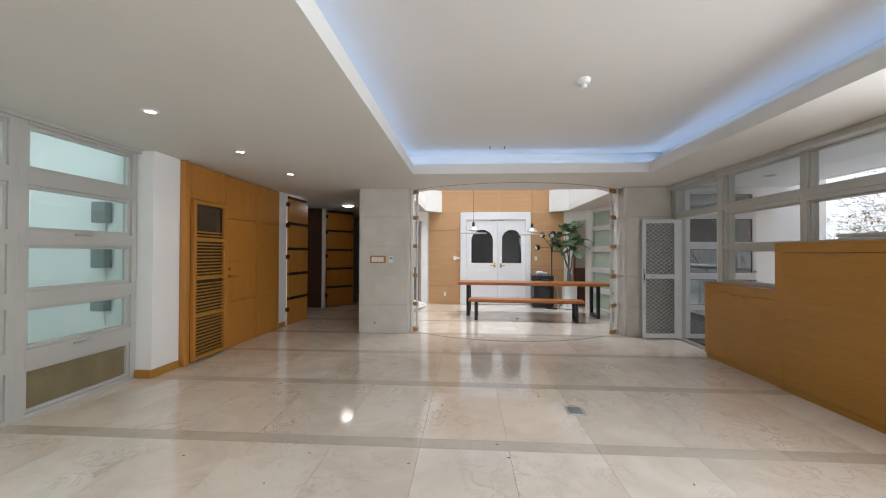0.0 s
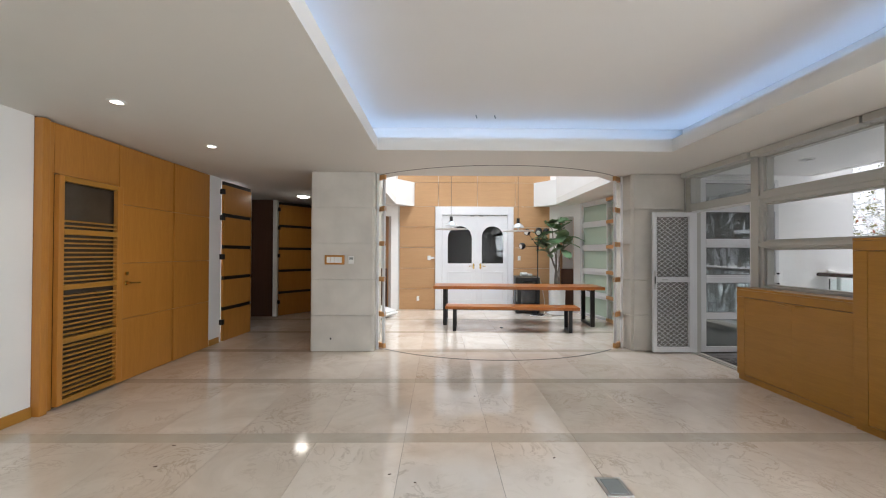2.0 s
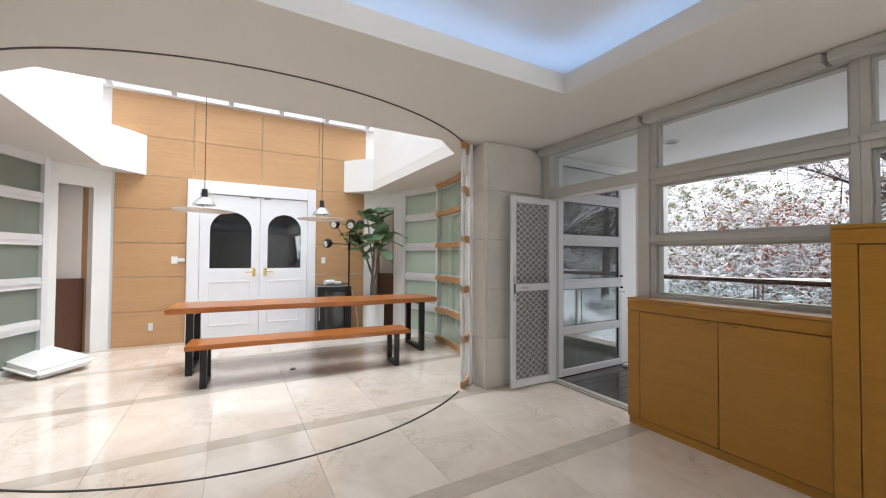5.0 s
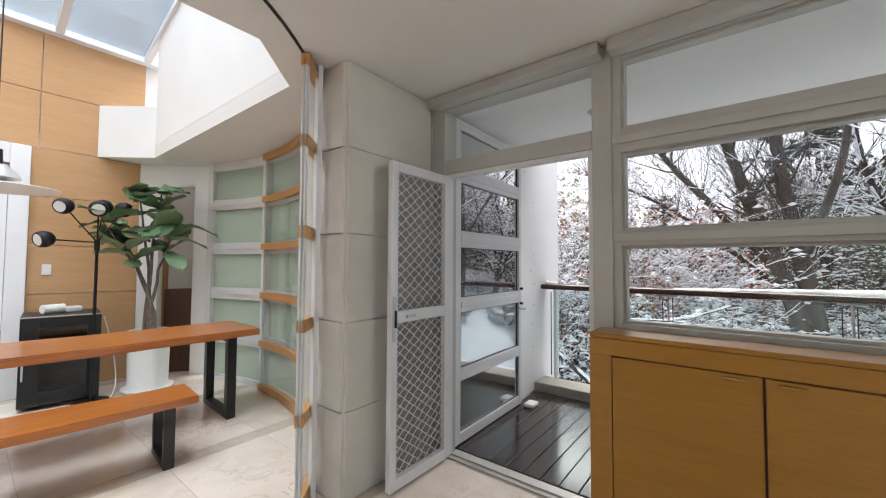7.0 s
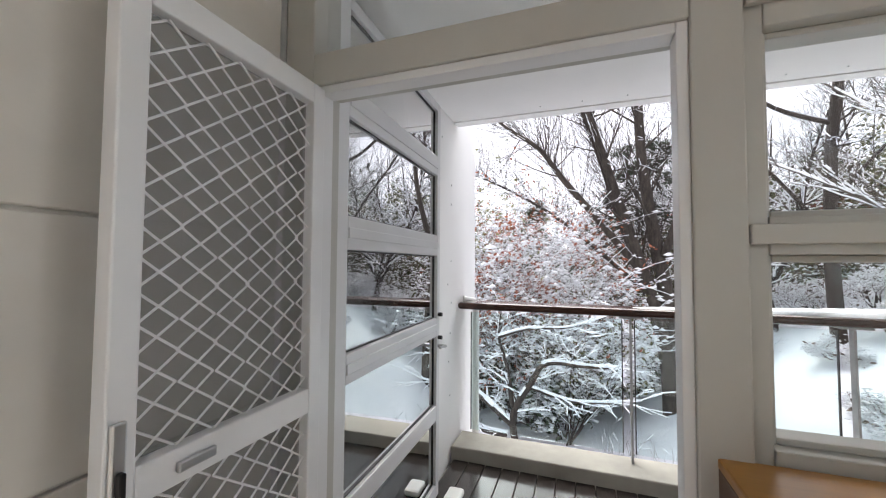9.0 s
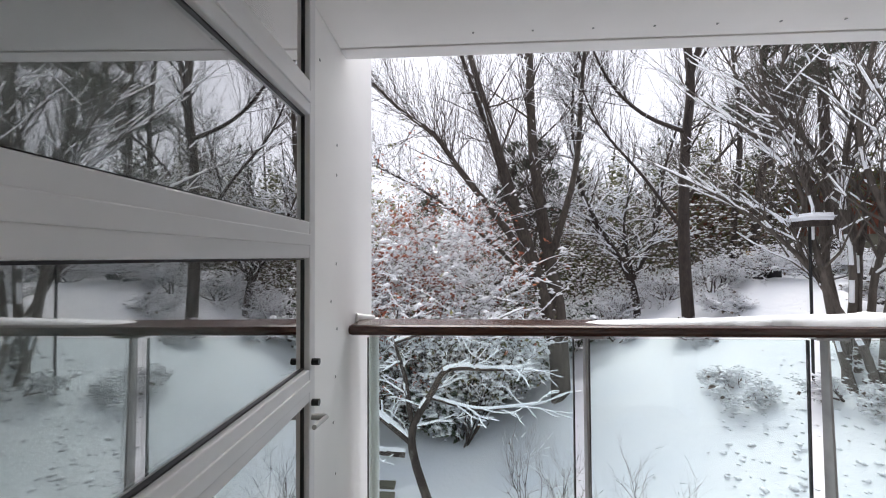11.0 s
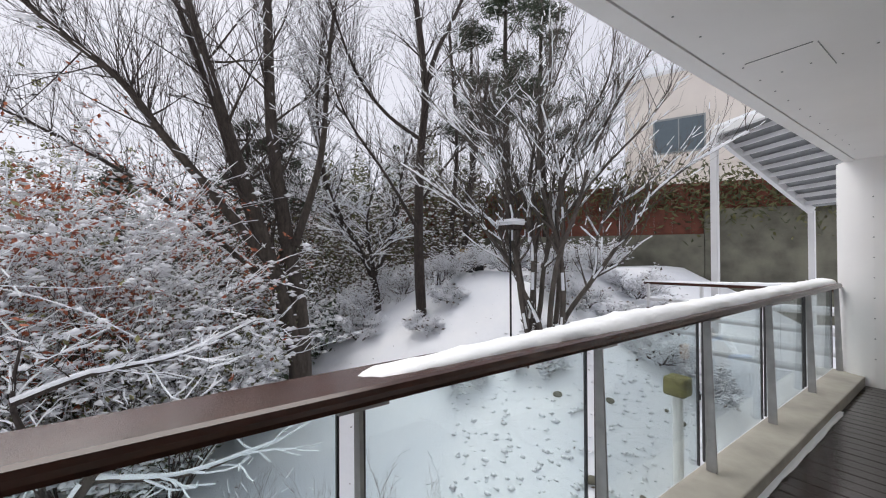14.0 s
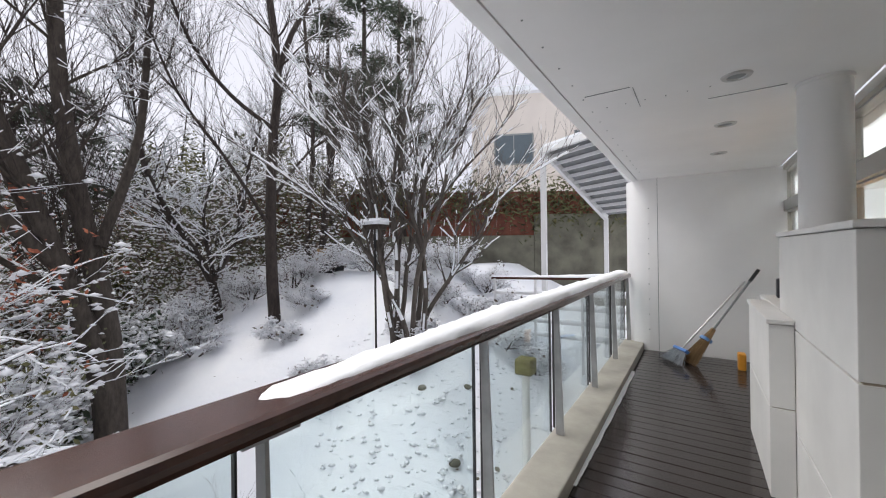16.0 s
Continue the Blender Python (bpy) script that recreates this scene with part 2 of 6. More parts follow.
def prism(bm, outline, z0, z1):
    lo = [bm.verts.new((x, y, z0)) for x, y in outline]
    hi = [bm.verts.new((x, y, z1)) for x, y in outline]
    n = len(outline)
    bm.faces.new(list(reversed(lo)))
    bm.faces.new(hi)
    for i in range(n):
        bm.faces.new((lo[i], lo[(i + 1) % n], hi[(i + 1) % n], hi[i]))


def slab(bm, outer, holes, z0, z1):
    """A flat slab with holes through it."""
    for z in (z0, z1):
        edges = []
        for loop in [outer, *holes]:
            vs = [bm.verts.new((x, y, z)) for x, y in loop]
            edges += [bm.edges.new((vs[i], vs[(i + 1) % len(vs)])) for i in range(len(vs))]
        bmesh.ops.triangle_fill(bm, edges=edges, use_beauty=True, use_dissolve=False)
    for loop in [outer, *holes]:
        n = len(loop)
        for i in range(n):
            (ax, ay), (bx, by) = loop[i], loop[(i + 1) % n]
            bm.faces.new([bm.verts.new(c) for c in ((ax, ay, z0), (bx, by, z0), (bx, by, z1), (ax, ay, z1))])
    bmesh.ops.remove_doubles(bm, verts=bm.verts, dist=1e-5)


def arc(cx, cy, r, a0, a1, n):
    return [(cx + r * math.cos(radians(a0 + (a1 - a0) * i / n)), cy + r * math.sin(radians(a0 + (a1 - a0) * i / n))) for i in range(n + 1)]


def arc_wall(bm, cx, cy, r0, r1, a0, a1, z0, z1, n=16):
    prism(bm, arc(cx, cy, r1, a0, a1, n) + arc(cx, cy, r0, a1, a0, n), z0, z1)


def mesh_of(bm, material, smooth=False):
    bmesh.ops.recalc_face_normals(bm, faces=bm.faces)
    me = bpy.data.meshes.new("mesh")
    bm.to_mesh(me)
    bm.free()
    me.materials.append(material)
    if smooth:
        me.shade_smooth()
        me.set_sharp_from_angle(angle=radians(40))
    return me


def part(name, bm, material, parent=None, label="", smooth=False):
    ob = new(name, mesh_of(bm, material, smooth))
    ob.parent = parent
    if label:
        ob["label"] = label
    return ob


def thing(name, label, category, group="", kind="", at=None):
    ob = new(name)
    ob.empty_display_size = 0.1
    if at is not None:
        ob.matrix_basis = at if isinstance(at, Matrix) else Matrix.Translation(at)
    return tagged(ob, label, category, group, kind)


def setting(name, bm, material, label, category, smooth=False):
    return tagged(part(name, bm, material, smooth=smooth), label, category, kind="structure")


def boxes(*bs, bev=0.0):
    bm = bmesh.new()
    for b in bs:
        box(bm, *b, bev=bev)
    return bm


def cyl(a, b, r0, r1=None, seg=12):
    bm = bmesh.new()
    tube(bm, a, b, r0, r1, seg)
    return bm


# ---- plan ----
CEIL = 2.5
RCX, RCY, RR = 1.15, 8.62, 2.58        # the round dining room
WEST, EAST, SOUTH = -3.03, 3.85, -4.2
COVE = (-0.383, -2.6, 2.88, 5.35)
LIP = 0.14
WELL = [(-0.30, 6.73), (2.62, 6.73), (3.0, 7.10), (3.0, 9.9), (2.6, 10.39), (-0.3, 10.39), (-0.7, 9.9), (-0.7, 7.10)]

# floor bed under the tiles
bm = bmesh.new()
box(bm, -5.3, SOUTH, -0.25, 3.86, 13.0, -0.012)
setting("floor", bm, M_GROUT, "cream polished marble floor with taupe bands", "floor")

# ceiling with the cove and the light well cut through it
bm = bmesh.new()
x0, y0, x1, y1 = COVE
slab(bm, [(-3.36, SOUTH), (3.80, SOUTH), (3.80, 6.5), (3.95, 6.6), (3.95, 13.0), (-5.3, 13.0), (-5.3, 7.8), (-3.36, 7.8)], [[(x0, y0), (x1, y0), (x1, y1), (x0, y1)], WELL], CEIL, CEIL + 0.14)
setting("ceiling", bm, M_CEIL, "white painted ceiling with a lit recess", "ceiling")
bm = bmesh.new()
e = 0.32
box(bm, x0 - e, y0 - e, 2.85, x1 + e, y1 + e, 2.95)
box(bm, x0 - e - 0.05, y0 - e, CEIL + LIP, x0 - e, y1 + e, 2.85)
box(bm, x1 + e, y0 - e, CEIL + LIP, x1 + e + 0.05, y1 + e, 2.85)
box(bm, x0 - e, y1 + e, CEIL + LIP, x1 + e, y1 + e + 0.05, 2.85)
box(bm, x0 - e, y0 - e - 0.05, CEIL + LIP, x1 + e, y0 - e, 2.85)
setting("ceiling_recess", bm, M_CEIL, "raised white ceiling over the cove", "ceiling")
bm = bmesh.new()
for b in ((x0 - 0.2, y0 - 0.2, x0 - 0.17, y1 + 0.2), (x1 + 0.17, y0 - 0.2, x1 + 0.2, y1 + 0.2), (x0 - 0.17, y1 + 0.17, x1 + 0.17, y1 + 0.2), (x0 - 0.17, y0 - 0.2, x1 + 0.17, y0 - 0.17)):
    box(bm, b[0], b[1], CEIL + LIP + 0.004, b[2], b[3], CEIL + LIP + 0.022)
tagged(part("cove_light", bm, M_LED), "cool blue-white light strip in the ceiling cove", "light strip")

# outer shell that closes the place
bm = boxes((-6.7, SOUTH - 0.2, -0.25, 3.95, SOUTH, 3.0))
setting("wall_south", bm, M_WHITE, "white painted wall", "wall")
bm = boxes((-6.5, 13.0, -0.25, 3.95, 13.2, 5.0))
setting("wall_north", bm, M_WHITE, "white painted wall", "wall")
bm = boxes((-5.3, 7.7, -0.25, -3.21, 7.9, 2.6))
setting("wall_stair_hall", bm, M_WHITE, "white wall of the stair hall", "wall")

# white pier beside the side windows
bm = boxes((-3.5, 3.98, 0, -3.07, 4.37, CEIL))
setting("pier_west", bm, M_WHITE, "white painted wall pier", "wall pier")
bm = boxes((-3.36, 3.955, 0.002, -3.055, 3.978, 0.09), (-3.068, 3.978, 0.002, -3.052, 4.36, 0.09))
setting("baseboard", bm, M_WOOD_H, "honey wooden skirting board", "baseboard")

# pillars of limestone slabs
def slab_pillar(name, x0, y0, x1, y1, label):
    t = tagged(part(name, boxes((x0 + 0.014, y0 + 0.014, 0, x1 - 0.014, y1, CEIL)), M_STONE), label, "pillar", kind="structure")
    for i in range(5):
        q = 0.028
        bm = bmesh.new()
        prism(bm, [(x0 + q, y0), (x1 - q, y0), (x1 - q, y0 + 0.012), (x1, y0 + q), (x1, y1 - 0.01), (x0, y1 - 0.01), (x0, y0 + q), (x0 + q, y0 + 0.012)], i * 0.5 + 0.003, i * 0.5 + 0.495)
        bmesh.ops.bevel(bm, geom=list(bm.edges), offset=0.003, segments=1, affect="EDGES")
        part("stone_slab", bm, M_STONE, t)
    return t


slab_pillar("wall_pillar_west", -1.485, 6.47, -0.60, 7.10, "pale limestone slab pillar with open joints")
slab_pillar("wall_pillar_east", 3.02, 6.525, 3.80, 7.0, "pale limestone slab pillar with open joints")

# ---- side windows, west ----
def pane_window(name, x, ya, yb, rows, frame_mat, glass_mat, label, bottom=0.0, top=CEIL, depth=0.1, bar=0.065, inner=0.03):
    """A wall-high window in a plane of constant x; rows are (z0, z1, material) of its panes."""
    t = thing(name, label, "window", kind="structure")
    part("window_frame", boxes((x - depth / 2, ya, bottom, x + depth / 2, ya + bar, top), (x - depth / 2, yb - bar, bottom, x + depth / 2, yb, top), bev=0.003), frame_mat, t)
    edges = [bottom] + [v for r in rows for v in r[:2]] + [top]
    for z0, z1 in zip(edges[::2], edges[1::2]):
        part("window_frame", boxes((x - depth / 2 - 0.004, ya + bar, z0, x + depth / 2 + 0.004, yb - bar, z1), bev=0.003), frame_mat, t)
    for z0, z1, g in rows:
        p = part("pane", boxes((x - 0.006, ya + bar, z0, x + 0.006, yb - bar, z1)), g, t)
        p.visible_shadow = False
        i = inner
        part("pane_frame", boxes((x - 0.03, ya + bar, z0, x + 0.03, ya + bar + i, z1), (x - 0.03, yb - bar - i, z0, x + 0.03, yb - bar, z1), (x - 0.03, ya + bar + i, z0, x + 0.03, yb - bar - i, z0 + i), (x - 0.03, ya + bar + i, z1 - i, x + 0.03, yb - bar - i, z1), bev=0.003), frame_mat, t)
    return t


WROWS = [(0.04, 0.41, M_FROST_BROWN), (0.57, 0.92, M_GLASS_TEAL), (1.05, 1.44, M_GLASS_TEAL), (1.56, 1.94, M_GLASS_TEAL), (2.07, 2.44, M_GLASS_TEAL)]
for i, (ya, yb) in enumerate(((2.86, 3.975), (1.72, 2.86), (0.58, 1.72), (-0.56, 0.58), (-1.70, -0.56), (-2.84, -1.70), (-4.2, -2.84))):
    w = pane_window("window_%d" % (i + 1), -3.30, ya, yb, WROWS, M_ALU_GREY, M_GLASS_TEAL, "grey aluminium window of five stacked teal panes")
    for z in (0.53, 1.53):
        h = part("window_handle", boxes((-3.262, (ya + yb) / 2 - 0.11, z, -3.225, (ya + yb) / 2 + 0.07, z + 0.018), bev=0.005), M_STEEL, w, "steel crank handle")
        part("handle_lever", cyl((-3.235, (ya + yb) / 2 + 0.02, z + 0.01), (-3.20, (ya + yb) / 2 + 0.07, z + 0.06), 0.008), M_STEEL, h)
bm = boxes((-3.24, SOUTH, 2.465, -3.20, 3.97, 2.498))
setting("trim_west", bm, M_ALU_GREY, "grey metal curtain track under the ceiling", "trim")

# light well outside the side windows
bm = boxes((-5.0, SOUTH, -0.25, -4.8, 4.4, 3.4), (-4.8, 4.2, -0.25, -3.36, 4.37, 3.4), (-4.8, SOUTH - 0.2, -0.25, -3.36, SOUTH, 3.4))
setting("wall_light_well", bm, M_WHITE_OUT, "white wall of the light well outside the windows", "wall")
for z in (0.78, 1.28, 1.80):
    b = tagged(part("meter_box", boxes((-3.93, 4.10, z - 0.08, -3.76, 4.198, z + 0.16), bev=0.008), M_GREY), "grey box on the outer wall with a cable", "meter box", "grey wall boxes")
    part("cable", cyl((-3.83, 4.19, z - 0.25), (-3.84, 4.19, z - 0.07), 0.008), M_PLASTIC, b)

# ---- wood panelled wall and doors, west ----
bm = boxes((-3.2, 4.37, -0.2, -3.075, 7.0, CEIL))
setting("wall_west", bm, M_WOOD_DARK, "wall behind the honey wooden panelling", "wall")
t = thing("panel_wall", "honey maple panelling flush with the doors", "wall panelling", kind="structure")
part("trim_post", boxes((-3.075, 4.375, 0, -3.0, 4.435, CEIL - 0.01), bev=0.004), M_WOOD, t)


def rows_panel(t, x, ya, yb, zs, material, proud=0.02, name="wood_panel"):
    for z0, z1 in zip(zs, zs[1:]):
        part(name, boxes((x - 0.02, ya + 0.002, z0 + 0.002, x + proud, yb - 0.002, z1 - 0.002), bev=0.002), material, t)


MODS = [0.004, 0.5, 1.0, 1.5, 2.0, 2.49]
rows_panel(t, -3.055, 4.44, 4.505, [0.004, 2.49], M_WOOD)
rows_panel(t, -3.055, 4.505, 5.17, [2.05, 2.49], M_WOOD)
door = thing("door_1", "honey maple door with brass lever, closed", "door", kind="structure")
rows_panel(door, -3.055, 5.175, 5.975, [0.004, 0.66, 1.25, 1.87, 2.49], M_WOOD, name="door_panel")
hd = part("door_handle", cyl((-3.035, 5.27, 1.04), (-2.985, 5.27, 1.04), 0.014), M_BRASS, door, "brass lever handle")
part("lever", cyl((-2.985, 5.26, 1.04), (-2.985, 5.40, 1.035), 0.009), M_BRASS, hd)
part("rosette", cyl((-3.035, 5.27, 1.04), (-3.028, 5.27, 1.04), 0.026), M_BRASS, hd)
part("lock", cyl((-3.035, 5.27, 1.14), (-3.02, 5.27, 1.14), 0.018), M_BRASS, door)
rows_panel(t, -3.06, 5.995, 6.72, [0.004, 0.66, 1.25, 1.87, 2.49], M_WOOD, 0.03)

# slatted screen hung before the panelling
sc = thing("slatted_screen", "honey wooden slatted screen on the panelled wall", "wooden screen")
SX0, SX1, SA, SB, ST = -3.03, -2.985, 4.50, 5.17, 2.04
for ya, yb in ((SA, SA + 0.05), (SB - 0.07, SB)):
    part("stile", boxes((SX0, ya, 0.03, SX1, yb, ST), bev=0.004), M_WOOD, sc)
zr = [0.03, 0.56, 1.03, 1.52, ST - 0.05]
for z in zr:
    part("rail", boxes((SX0, SA + 0.05, z, SX1, SB - 0.07, z + 0.05), bev=0.003), M_WOOD_H, sc)
for z0, z1 in zip(zr, zr[1:]):
    z = z0 + 0.05 + 0.022
    while z < z1 - 0.02:
        if not (z0 > 1.5 and 1.66 < z < 1.93):
            part("slat", boxes((SX0 + 0.008, SA + 0.05, z, SX1 - 0.012, SB - 0.07, z + 0.015)), M_WOOD_H, sc)
        z += 0.042
# glass backing coloured darker to put shade into the slat gaps
part("backing", boxes((-3.072, SA, 0.03, -3.05, SB, ST)), plain("gap_shade_brown_glass", (0.07, 0.05, 0.032), 0.12, var=0.15), sc, "brown glass behind the slats, darkened to shade the gaps")

# corridor
bm = boxes((-3.2, 6.99, -0.2, -3.06, 7.06, CEIL), (-3.2, 6.735, 0, -3.04, 6.985, CEIL))
setting("pier_corridor", bm, M_WHITE, "narrow white wall pier", "wall pier")
bm = boxes((-3.043, 6.74, 0.002, -3.03, 6.98, 0.09))
setting("baseboard_corridor", bm, M_WOOD_H, "honey wooden skirting board", "baseboard")


def banded_door(name, m, width, label):
    """A maple leaf crossed by four black bands; hinged at the origin, along +y."""
    d = thing(name, label, "door", kind="structure", at=m)
    zs = [0.01, 0.53, 1.0, 1.48, 1.97, 2.46]
    for z0, z1 in zip(zs, zs[1:]):
        part("door_panel", boxes((-0.02, 0, z0, 0.02, width, z1 - 0.055), bev=0.002), M_WOOD, d)
        part("band", boxes((-0.016, 0, z1 - 0.055, 0.016, width - 0.02, z1)), M_BAND_BLACK, d, "black band")
    for z in (0.3, 1.3, 1.9, 2.3):
        part("hinge", boxes((-0.03, -0.03, z - 0.04, 0.03, 0.02, z + 0.04), bev=0.003), M_BAND_BLACK, d)
    return d


banded_door("door_2", pose(-3.02, 7.04, 0, 0, 0, -4), 0.74, "honey maple door with black cross bands, open")
banded_door("door_3", pose(-3.16, 9.42, 0, 0, 0, -38), 0.80, "honey maple door with black cross bands, ajar")
bm = boxes((-3.26, 9.35, 0, -3.18, 9.42, CEIL), (-3.3, 9.42, 0, -3.2, 13.0, CEIL))
setting("wall_corridor_west", bm, M_WHITE, "white corridor wall", "wall")
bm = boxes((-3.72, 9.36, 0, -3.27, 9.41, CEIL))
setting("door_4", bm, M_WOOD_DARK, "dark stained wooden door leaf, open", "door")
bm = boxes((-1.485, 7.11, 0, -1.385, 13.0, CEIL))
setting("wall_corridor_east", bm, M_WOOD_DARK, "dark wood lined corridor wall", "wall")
cl = thing("ceiling_lamp", "round white flush ceiling lamp, lit", "ceiling lamp", at=(-2.40, 8.75, CEIL))
bm = bmesh.new(); lathe(bm, [(0, -0.045), (0.08, -0.04), (0.115, -0.02), (0.12, 0.0)])
part("diffuser", bm, M_PANEL_LIGHT, cl, smooth=True)
bm = bmesh.new(); lathe(bm, [(0.12, -0.02), (0.135, -0.02), (0.135, 0.0), (0.12, 0.0)])
part("rim", bm, M_STEEL, cl)

# stair hall with its round window
hall = thing("wall_hall", "pale wall with a deep round window", "wall", kind="structure")
bm = bmesh.new()
cy, cz, r = 11.15, 1.51, 0.52
rim = [(cy + r * math.cos(a), cz + r * math.sin(a)) for a in [2 * math.pi * i / 40 for i in range(40)]]
slab(bm, [(7.9, 0), (13.0, 0), (13.0, 2.6), (7.9, 2.6)], [rim], -5.3, -5.0)
bm.transform(Matrix(((0, 0, 1, 0), (1, 0, 0, 0), (0, 1, 0, 0), (0, 0, 0, 1))))
part("wall", bm, M_WHITE, hall)
wn = part("round_window", boxes((-5.25, cy - 0.55, cz - 0.03, -5.2, cy + 0.55, cz + 0.03)), M_STEEL, hall)
bm = bmesh.new(); lathe(bm, [(0.46, -0.03), (0.53, -0.03), (0.53, 0.03), (0.46, 0.03), (0.46, -0.03)], seg=40)
bm.transform(pose(-5.22, cy, cz, 0, 90, 0))
part("window_frame", bm, M_ALU_WHITE, wn)
g = part("pane", boxes((-5.235, cy - 0.5, cz - 0.5, -5.23, cy + 0.5, cz + 0.5)), M_GLASS, wn)
g.visible_shadow = False
st = thing("stairs", "grey stone stairs in the dim stair hall", "stairs", kind="structure")
for i in range(6):
    part("step", boxes((-5.0, 11.4 + i * 0.27, 0, -4.0, 13.0, 0.17 * (i + 1)), bev=0.01), M_STONE, st)

# ---- round dining room ----
bm = boxes((-2.0, 10.41, -0.2, 0.30, 10.6, 5.0), (2.0, 10.41, -0.2, 4.3, 10.6, 5.0), (0.30, 10.41, 2.35, 2.0, 10.6, 5.0))
setting("wall_dining", bm, M_WHITE, "wall behind the maple panels", "wall")
pw = thing("dining_panels", "pale honey maple panels in even rows with dark joints", "wall panelling", kind="structure")


def y_panel(t, xa, xb, z0, z1, m=M_WOOD_PALE):
    part("wood_panel", boxes((xa + 0.003, 10.385, z0 + 0.003, xb - 0.003, 10.408, z1 - 0.003), bev=0.002), m, t)


for i in range(5):
    y_panel(pw, -0.66, 0.205, i * 0.5, i * 0.5 + 0.5)
    y_panel(pw, 2.10, 2.99, i * 0.5, i * 0.5 + 0.5)
for z0, z1 in ((2.5, 3.08), (3.08, 3.74)):
    for xa, xb in ((-0.71, 0.28), (0.28, 1.23), (1.23, 2.15), (2.15, 3.01)):
        y_panel(pw, xa, xb, z0, z1)

dd = thing("door_5", "white double doors with arched dark glass, closed", "double door", kind="structure")
part("casing", boxes((0.21, 10.33, 0, 0.37, 10.41, 2.49), (1.96, 10.33, 0, 2.10, 10.41, 2.49), (0.37, 10.33, 2.29, 1.96, 10.41, 2.49), bev=0.008), M_WHITE_GLOSS, dd)


def arched_leaf(xa, xb, handle_x, side):
    d = part("door_leaf", bmesh.new(), M_WHITE_GLOSS, dd)
    wx0, wx1 = (xa + 0.135, xb - 0.12) if side < 0 else (xa + 0.115, xb - 0.10)
    cx, hw = (wx0 + wx1) / 2, (wx1 - wx0) / 2
    hole = [(wx0, 1.12), (wx1, 1.12)] + [(cx + hw * math.cos(a), 2.02 - hw + hw * math.sin(a)) for a in [math.pi * i / 20 for i in range(21)]]
    bm = bmesh.new()
    slab(bm, [(xa, 0.01), (xb, 0.01), (xb, 2.28), (xa, 2.28)], [hole], -10.40, -10.355)
    bm.transform(Matrix(((1, 0, 0, 0), (0, 0, -1, 0), (0, 1, 0, 0), (0, 0, 0, 1))))
    bmesh.ops.recalc_face_normals(bm, faces=bm.faces)
    bm.to_mesh(d.data); bm.free()
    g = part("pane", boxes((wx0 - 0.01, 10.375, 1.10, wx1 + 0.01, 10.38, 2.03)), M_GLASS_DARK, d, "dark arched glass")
    z0, z1 = 0.22, 0.90
    part("moulding", boxes((wx0, 10.345, z1, wx1, 10.357, z1 + 0.018), (wx0, 10.345, z0, wx1, 10.357, z0 + 0.018), (wx0, 10.345, z0, wx0 + 0.018, 10.357, z1), (wx1 - 0.018, 10.345, z0, wx1, 10.357, z1), bev=0.003), M_WHITE_GLOSS, d)
    h = part("door_handle", cyl((handle_x, 10.357, 1.06), (handle_x, 10.30, 1.06), 0.012), M_BRASS, d, "brass lever handle")
    part("rosette", boxes((handle_x - 0.022, 10.345, 0.99, handle_x + 0.022, 10.356, 1.12), bev=0.012), M_BRASS, h)
    part("lever", cyl((handle_x, 10.305, 1.06), (handle_x + side * 0.12, 10.305, 1.055), 0.009), M_BRASS, h)


arched_leaf(0.374, 1.213, 1.135, -1)
arched_leaf(1.217, 1.956, 1.30, 1)
for x in (1.10, 1.32):
    part("door_closer", boxes((x - 0.05, 10.34, 2.26, x + 0.05, 10.37, 2.285), bev=0.005), M_GREY, dd)
# solid black block paints in the unlit kitchen's darkness behind the glass
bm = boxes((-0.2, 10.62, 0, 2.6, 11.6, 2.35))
setting("wall_kitchen", bm, M_BLACK_PLASTIC, "black block standing in for the darkness behind the doors", "wall")

# white diagonal piers with tall niches
def niche_pier(name, m, label):
    t = thing(name, label, "wall pier", kind="structure", at=m)
    part("wall", boxes((0, 0, 0, 0.22, 0.10, CEIL), (0.60, 0, 0, 0.81, 0.10, CEIL), (0.22, 0, 2.24, 0.60, 0.10, CEIL)), M_WHITE, t)
    part("niche", boxes((0.20, 0.42, 0, 0.62, 0.44, 2.26), (0.20, 0.10, 0, 0.215, 0.42, 2.26), (0.605, 0.10, 0, 0.62, 0.42, 2.26)), M_WOOD_PALE, t, "maple lined niche")
    part("shelf_box", boxes((0.225, 0.15, 0.0, 0.60, 0.40, 1.0), bev=0.004), M_WOOD_DARK, t, "low brown cabinet in the niche")
    return t


niche_pier("pier_niche_east", pose(2.99, 10.385, 0, 0, 0, -43.5), "white diagonal pier with a tall wooden niche")
niche_pier("pier_niche_west", pose(-1.28, 9.83, 0, 0, 0, 43.5), "white diagonal pier with a tall wooden niche")

